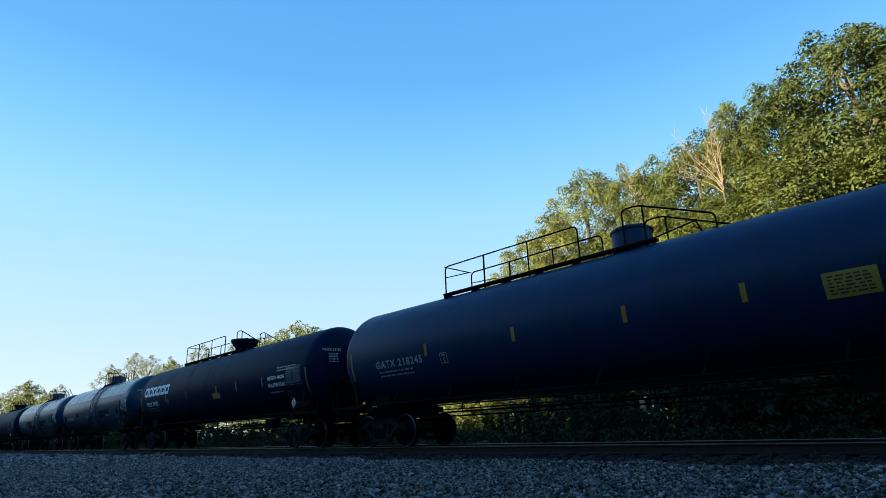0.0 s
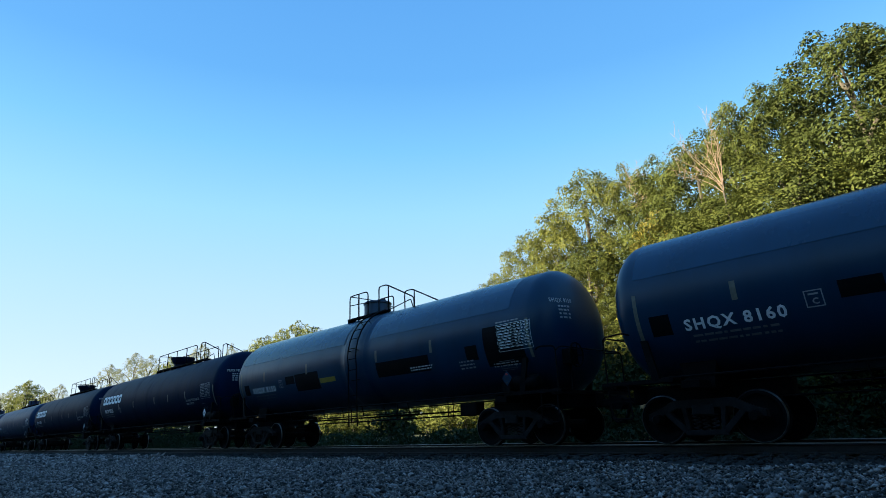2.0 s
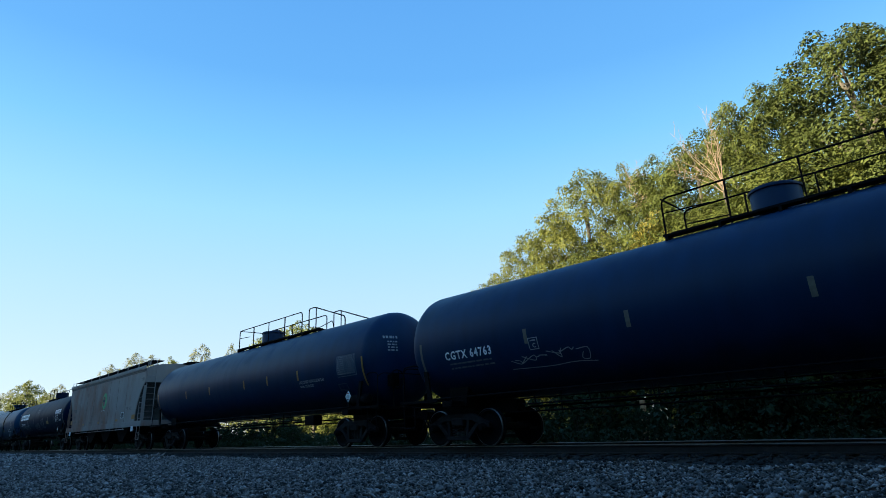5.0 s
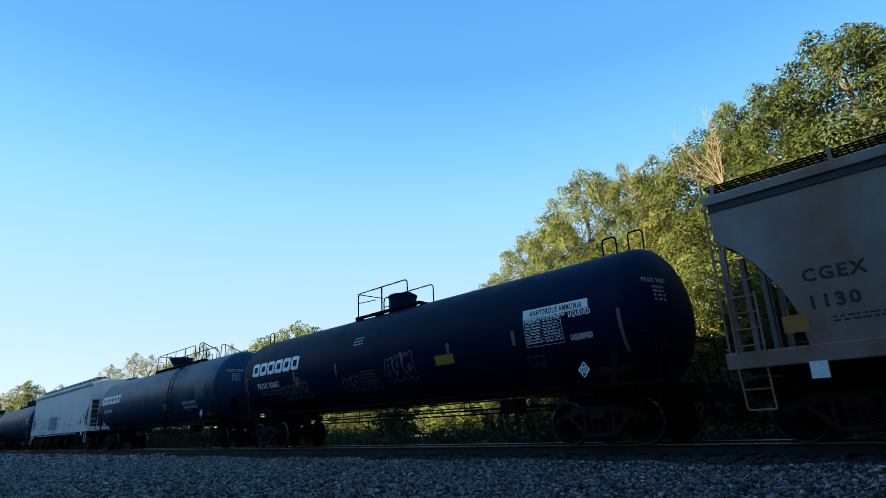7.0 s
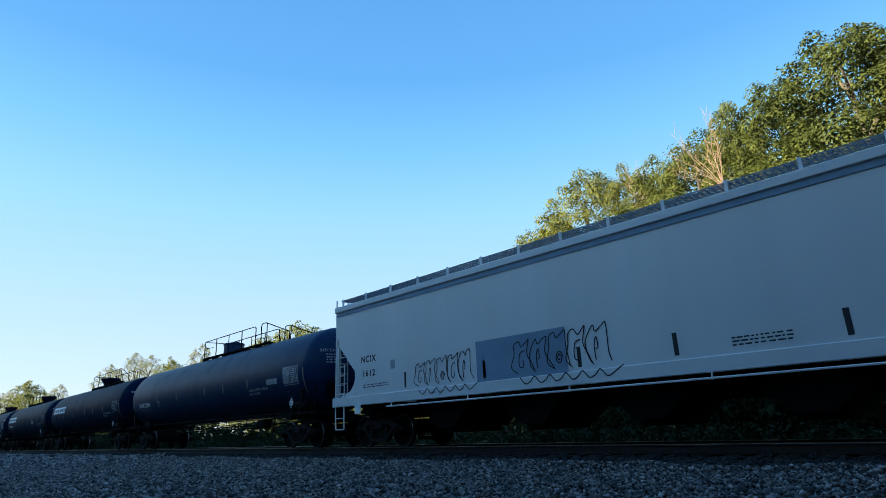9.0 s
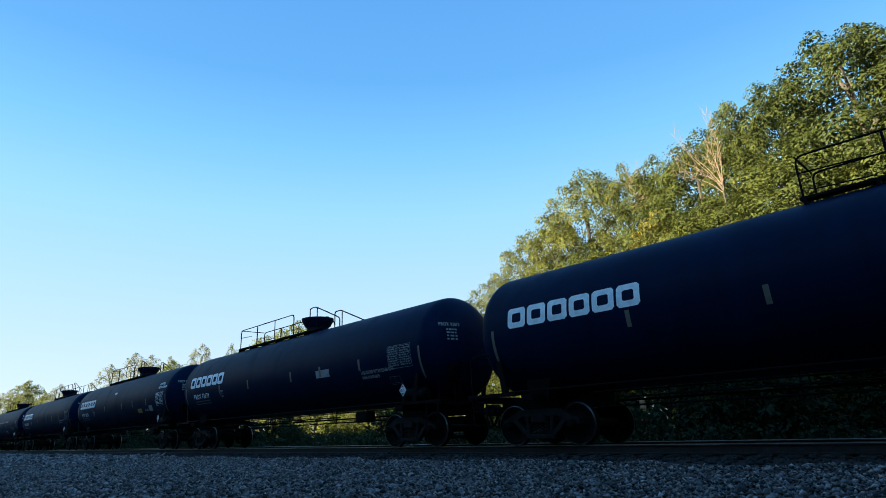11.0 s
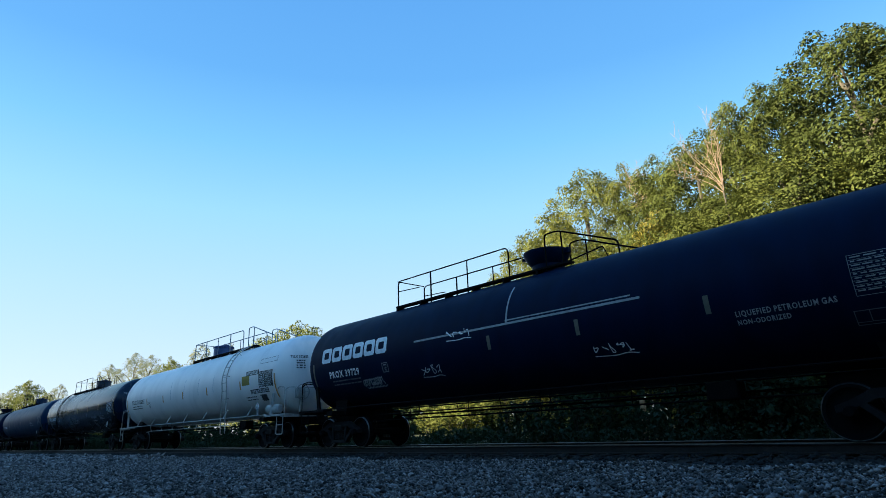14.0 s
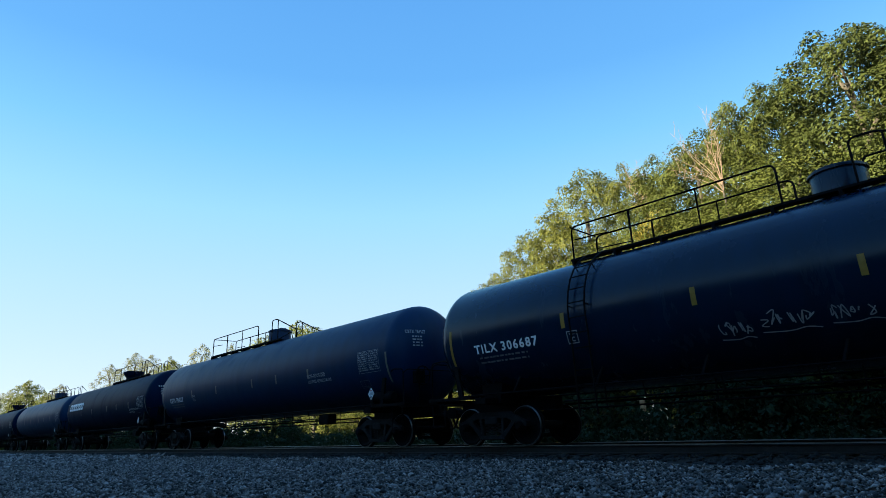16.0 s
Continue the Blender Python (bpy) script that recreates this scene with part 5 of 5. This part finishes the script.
# unseen stretch added to cut the skylight on the right
wood("woods", 2800, (-12, 60), (-20, -15), (3.5, 11.0), 1.3, 10, 0.95, "leaf_dark", 37, "unseen green woods added behind the viewer to dim the right", 0.9, 0.3)
wood("woods", 900, (-75, 45), (37, 46), (-1.0, 8.0), 1.6, 16, 0.6, "leaf_dark", 36, "dark interior of the wood", 0.9, 0.3)
wood("undergrowth", 800, (-85, -14), (20.0, 33.0), (-0.7, 0.45), 0.5, 24, 0.11, "leaf_shaded", 40, "knee-high weeds between the track and the wood", 0.6)
wood("undergrowth", 700, (-62, 4), (15.4, 18.2), (-0.7, 0.25), 0.32, 40, 0.07, "leaf_shaded", 39, "low dark weeds along the foot of the track bed", 0.6)
wood("undergrowth", 420, (-16, 12), (22.0, 25.5), (-0.4, 3.4), 0.7, 56, 0.1, "leaf_shaded", 32, "dark tangled undergrowth at the edge of the wood", 0.8)
wood("undergrowth", 420, (-75, -16), (36.5, 39), (-0.4, 3.4), 0.8, 48, 0.11, "leaf_shaded", 35, "green undergrowth at the edge of the wood", 0.8)
wood("undergrowth", 460, (-240, -60), (25.5, 28.5), (-0.4, 3.4), 0.9, 34, 0.22, "leaf", 33, "green undergrowth along the line", 0.8)


# ---- the train ----
LPG = [("LIQUEFIED PETROLEUM GAS", 0.1, 15.1, -0.55, 1.55), ("NON-ODORIZED", 0.09, 15.1, -0.7, 0.85)]
AMM = [("ANHYDROUS AMMONIA", 0.14, 15.5, -0.24, 1.25, "letter"), ("INHALATION HAZARD", 0.14, 15.5, -0.5, 1.25, "letter")]
AMM_WIDE = [("ANHYDROUS AMMONIA", 0.15, 14.75, -0.66, 1.62, "letter"), ("INHALATION HAZARD", 0.15, 14.75, -0.88, 1.62, "letter"), ("LIQUEFIED", 0.11, 14.8, -1.04, 0.65)]
DARK_LABEL = "black pressure tank car with white block logo and roof railings"
LATE_DECK = dict(deck=(4.75, 11.3), rail_a=(4.82, 9.4), rail_b=(10.6, 12.6), dome=10.25)
V = SPEED
TRAIN = []


def add_car(car, s):
    TRAIN.append((car, s))
    car.matrix_basis = pose(s, YC, 0)
    return car


add_car(tank_car("black tank car with amber tape and a yellow notice", 20.0, "navy",
                 dict(LATE_DECK, dome=10.5, ink="dim", mark="GATX 218245", mark_at=2.65, mark_w=-0.46, mark_len=2.05, tape="yellow", tape_w=-0.32, flare=False, braces=True, tapes=(4.83, 7.9, 10.8, 13.1),
                      plates=[("notice", "sign", 14.35, 15.1, -0.5, -0.08)], bars=[(14.42, -0.14, 0.6, 6, 0.055, "ink", 61)])), -16.6)
add_car(tank_car(DARK_LABEL, 19.45, "black", dict(LATE_DECK, logo=True, mark="PROX 33182", words=AMM, un="1005", bars=[(16.2, 0.18, 1.4, 2, 0.1, "dim", 62), (15.6, -0.68, 0.9, 1, 0.12, "dim", 63)],
                                                  plates=[("notice", "sign", 10.5, 11.25, -0.62, -0.38)])), -36.05)
TWO_TONE = dict(band=(8.65, 9.7), jacket=((1.45, 8.5), (9.85, 15.4)), panel_back=2.15, flare=False, bonnet="slate", trim="steel", dome=8.4, deck=(7.5, 9.6), rail_a=(7.55, 8.6), rail_b=(9.2, 10.95), ladder=9.0, panel="letter",
                tapes=(3.3, 6.3, 10.2, 12.6), tape_w=-0.25, un="1830", placard="slate", box=2.05,
                bars=[(11.7, -0.56, 0.9, 2, 0.07, "letter", 64), (15.0, 0.2, 0.7, 1, 0.07, "dim", 65), (13.6, -0.6, 0.5, 3, 0.09, "dim", 66), (14.7, -0.78, 0.8, 2, 0.07, "dim", 67)],
                plates=[("paint_patch", "blackpatch", 10.2, 12.5, -0.72, -0.28), ("paint_patch", "blackpatch", 14.55, 15.75, -0.85, 0.12), ("paint_patch", "blackpatch", 4.9, 5.5, -0.5, -0.22), ("notice", "sign", 7.1, 8.0, -0.62, -0.46),
                        ("paint_patch", "blackpatch", 13.9, 14.3, -0.62, -0.25), ("paint_patch", "blackpatch", 1.7, 2.1, -0.7, -0.3)])
add_car(tank_car("slate blue tank car with black painted-out patches", 17.05, "slate", dict(TWO_TONE, mark="SHQX 8160", mark_w=-0.66, mark_len=1.75)), -53.1)
add_car(tank_car("slate blue tank car with black painted-out patches", 17.2, "slate", dict(TWO_TONE, mark="SHQX 8150", mark_w=-0.66, mark_len=1.75, plates=TWO_TONE["plates"] + [("paint_patch", "blackpatch", 5.55, 7.05, -0.8, -0.2)])), -70.3)
add_car(tank_car(DARK_LABEL, 19.45, "black", dict(logo=True, mark="PROX 93734", words=LPG)), -89.75)
add_car(tank_car(DARK_LABEL, 19.55, "black", dict(logo=True, mark="PROX 93828", words=LPG)), -109.3)
add_car(tank_car("dark tank car with pale tape marks and roof railings", 19.4, "navy", dict(mark="CGTX 64763", flare=False, words=LPG, panel="letter", tags=[(4.4, -0.95, 2.2, 0.35, 6, 51, "dim")])), -128.7)
add_car(tank_car("dark tank car with amber end tape", 20.1, "navy", dict(tape="yellow", flare=False, words=LPG)), -148.8)
add_car(hopper_car("faded grey covered hopper car with rust stains", 17.3, "hopper_grey",
                   dict(seams=True, bays=3, emblems=[(9.42, 2.9, 0.44)], outlines=[(13.02, 13.46, 1.74, 2.08, "letter"), (6.75, 6.95, 1.85, 2.1, "ink")], slope=1.3, open_walk=True, end_curve=[(0.0, 3.5), (0.3, 3.3), (0.6, 2.95), (0.9, 2.5), (1.1, 2.0), (1.15, 1.46)],
                        words=[("CGEX", 0.21, 2.1, 2.5, 0.9, "ink"), ("1130", 0.21, 2.15, 2.06, 0.68, "ink"), ("1130", 0.17, 16.0, 3.6, 0.4, "ink")],
                        bars=[(2.4, 1.9, 0.9, 2, "ink", 3), (6.4, 1.75, 0.5, 2, "ink", 4), (13.8, 2.3, 0.4, 3, "ink", 5), (14.4, 2.3, 0.35, 3, "ink", 8), (8.9, 2.35, 0.7, 1, "letter", 10), (9.0, 1.7, 0.6, 2, "ink", 11)],
                        plates=[("paint_patch", "orange", 1.68, 2.05, 1.72, 2.0), ("sign", "ink", 13.06, 13.42, 1.78, 2.04), ("lettering", "ink", 9.02, 9.5, 2.86, 3.0), ("paint_patch", "orange", 14.9, 15.45, 1.62, 1.86),
                                ("paint_patch", "orange", 12.0, 12.45, 1.6, 1.72), ("paint_patch", "orange", 8.4, 8.8, 1.6, 1.7), ("paint_patch", "orange", 4.9, 5.3, 1.6, 1.68)])), -166.1)
add_car(tank_car(DARK_LABEL, 19.1, "black", dict(logo=True, placard_back=2.2, mark="PROX 30062", un="1005", panel="letter", panel_back=3.65, flare=False, dome=9.3, deck=(7.5, 10.8), rail_a=(7.6, 10.2), rail_b=None,
                 words=[("ANHYDROUS AMMONIA", 0.14, 15.6, 0.16, 1.4, "ink"), ("INHALATION HAZARD", 0.13, 15.42, -0.04 + 0.1, 1.15, "letter"), ("LIQUEFIED", 0.12, 16.65, 0.0, 0.55, "letter"), ("LIQUEFIED", 0.12, 16.62, -0.5, 0.55, "letter"), ("2010", 0.13, 5.15, -0.5, 0.36, "spray")],
                 plates=[("stencil_plate", "letter", 15.4, 17.15, 0.13, 0.34), ("notice", "sign", 12.3, 13.0, -0.62, -0.36)], end_hoops=True,
                 bubbles=[(3.9, -0.95, 1.9, 0.45, 6, 3, "spray"), (7.9, -0.95, 0.9, 0.42, 2, 4, "spray"), (9.0, -0.98, 0.7, 0.25, 2, 6, "spray"), (10.1, -0.75, 1.3, 0.62, 3, 5, "spray")], bars=[(8.95, -0.45, 0.7, 3, 0.09, "faint", 72), (8.6, 0.62, 0.5, 3, 0.1, "dim", 73)])), -185.2)
add_car(tank_car("dark blue-black ammonia tank car with white block logo", 20.1, "marine", dict(nose=0.45, logo=True, placard_back=2.3, mark="PROX 33347", words=AMM_WIDE, un="1005", ladder=13.45, tape="dull_tape", panel_back=3.2, tapes=(7.0, 9.46, 12.0, 14.68),
                 plates=[("notice", "sign", 12.15, 12.88, -0.82, -0.52)], bars=[(12.22, -0.57, 0.6, 4, 0.055, "ink", 71)])), -205.3)
add_car(hopper_car("pale grey covered hopper car with outline graffiti", 19.1, "hopper_white",
                   dict(bays=4, slope=1.04, open_walk=True, brackets=15, gusset=True, end_curve=[(0.0, 3.25), (1.0, 2.25), (1.04, 1.46)], words=[("NCIX", 0.19, 2.2, 2.46, 0.72, "ink"), ("1612", 0.19, 2.3, 2.04, 0.58, "ink")], bars=[(2.3, 1.8, 1.2, 2, "ink", 6), (13.0, 1.78, 1.0, 3, "ink", 7), (15.4, 1.92, 0.5, 3, "ink", 12), (16.2, 2.15, 0.4, 2, "ink", 13)],
                        plates=[("paint_patch", "patch", 6.95, 9.6, 1.5, 2.48), ("reflector", "ink", 4.2, 4.28, 1.58, 2.0), ("reflector", "ink", 7.15, 7.24, 1.58, 2.0), ("reflector", "ink", 9.85, 9.94, 1.58, 2.0), ("reflector", "ink", 11.95, 12.04, 1.58, 2.0),
                                ("reflector", "ink", 14.7, 14.79, 1.58, 2.0), ("reflector", "ink", 17.0, 17.08, 1.75, 2.6), ("stencil_plate", "ink", 16.22, 16.56, 1.68, 1.98), ("sign", "dim", 3.6, 3.8, 2.15, 2.4)],
                        tags=[(4.65, 1.56, 2.1, 0.74, 5, 8, "ink", 0.024), (8.1, 1.58, 2.5, 0.86, 5, 9, "ink", 0.026)])), -224.4)
add_car(tank_car("dark tank car with pale tape marks and roof railings", 20.5, "navy", dict(mark="GATX 212436", flare=False, words=LPG, panel="letter", plates=[("stencil_plate", "dim", 16.6, 17.4, -0.4, -0.2)])), -244.9)
add_car(tank_car(DARK_LABEL, 19.6, "black", dict(logo=True, words=LPG)), -264.5)
add_car(tank_car(DARK_LABEL, 19.1, "black", dict(LATE_DECK, logo=True, mark="PROX 93670", words=LPG, plates=[("notice", "dim", 12.6, 13.4, -0.45, -0.2)])), -283.6)
add_car(tank_car(DARK_LABEL, 19.15, "black", dict(LATE_DECK, logo=True, mark="PROX 33436", words=[("LIQUEFIED", 0.11, 16.83, 0.5, 0.75, "letter"), ("PETROLEUM GAS", 0.11, 16.83, 0.32, 1.1, "letter"), ("BPLF", 0.12, 9.2, 0.52, 0.4, "letter")], panel="letter",
                 plates=[("notice", "sign", 13.6, 14.26, -0.78, -0.54), ("stencil_plate", "dim", 15.4, 15.9, -0.75, -0.45)], bars=[(14.75, -0.6, 0.55, 2, 0.08, "dim", 68)])), -302.75)
add_car(tank_car(DARK_LABEL, 19.45, "black", dict(logo=True, mark="PROX 36969", words=LPG)), -322.2)
add_car(tank_car(DARK_LABEL, 19.55, "black", dict(LATE_DECK, logo=True, mark="PROX 39729", words=LPG, tapes=(9.29, 11.83, 14.61), head_tags=[(-0.22, 0.3, 0.5, 0.3, 4, 12)],
                 plates=[("scratch", "dim", 6.6, 13.4, 0.1, 0.15), ("scratch", "dim", 9.9, 13.2, 0.19, 0.22), ("scratch", "dim", 9.92, 9.97, 0.1, 1.2)],
                 tags=[(6.7, -0.85, 0.8, 0.3, 4, 13, "letter"), (12.1, -0.9, 0.95, 0.32, 5, 14, "letter"), (7.9, 0.0, 0.85, 0.24, 4, 15, "letter")], bubbles=[(4.0, -0.95, 0.95, 0.26, 5, 16, "dim")])), -341.75)
add_car(tank_car("white pressure tank car with black lettering and side ladder", 19.65, "white",
                 dict(mark="TILX 302683", mark_w=-0.3, mark_at=2.3, mark_len=2.0, ink="ink", panel="letter", panel_back=2.45, placard="letter", placard_back=2.45, trim="trim_white", rails="dim", outlines=[(17.1, 18.45, 0.46, 0.66)], bonnet="blue", flare=False, tape="amber", box=2.62, ladder=14.2, braces=True,
                      words=[("NOT ODORIZED", 0.12, 16.15, 0.1, 0.95, "letter"), ("LIQUEFIED PETROLEUM GAS", 0.11, 16.45, -0.62, 1.35, "letter")],
                      bars=[(15.9, -0.75, 0.9, 2, 0.11, "ink", 21)], tapes=(4.65, 7.0, 9.55, 12.3, 15.55),
                      plates=[("weld_line", "patch", u, u + 0.022, -0.35, 0.5 - 0.04 * k) for k, u in enumerate((8.05, 9.75, 11.4, 13.0))] + [("notice", "sign", 15.75, 16.4, -0.28, 0.08), ("stencil_plate", "ink", 16.1, 17.15, 0.07, 0.25), ("stencil_plate", "ink", 16.4, 17.85, -0.65, -0.48), ("stencil_plate", "ink", 17.15, 18.25, -0.45, 0.16),
                              ("stencil_plate", "ink", 17.1, 17.55, -0.98, -0.72)])), -361.4)
add_car(tank_car("dark blue tank car with amber tape and sprayed scrawls", 19.9, "gloss",
                 dict(LATE_DECK, mark="TILX 306687", mark_w=-0.48, mark_at=2.25, mark_len=1.95, tape="yellow", tape_w=-0.22, flare=False, ladder=5.2, braces=True, tags=[(8.15, -0.9, 0.55, 0.32, 5, 17, "dim"), (8.85, -0.85, 0.85, 0.36, 6, 18, "dim"), (9.9, -0.85, 0.65, 0.3, 5, 19, "dim")],
                      panel="letter", panel_back=2.5, words=[("NON-ODORIZED", 0.12, 13.85, -0.68, 1.05)], bars=[(13.8, -0.85, 1.1, 1, 0.12, "dim", 69), (15.6, -0.6, 1.0, 3, 0.09, "dim", 70)], tapes=(4.9, 7.81, 10.46, 12.96, 15.47))), -381.3)
add_car(tank_car("dark tank car with pale tape marks and roof railings", 20.6, "navy", dict(LATE_DECK, mark="CBTX 784527", flare=False, words=[("NON-ODORIZED", 0.12, 15.0, -0.4, 1.1), ("LIQUEFIED PETROLEUM GAS", 0.1, 15.0, -0.58, 1.4)])), -401.9)
add_car(tank_car(DARK_LABEL, 19.1, "black", dict(logo=True, words=LPG)), -421.0)
add_car(tank_car("dark tank car with pale tape marks and roof railings", 19.4, "navy", dict(flare=False)), -440.4)
add_car(tank_car(DARK_LABEL, 19.4, "black", dict(logo=True)), -459.8)


# ---- movement ----
def motions():
    for car, s in TRAIN:
        walk(car, [(t, pose(s + SPEED * t, YC, 0)) for t in (0.0, 4.0, 8.0, 12.0, 16.0)])


motions()
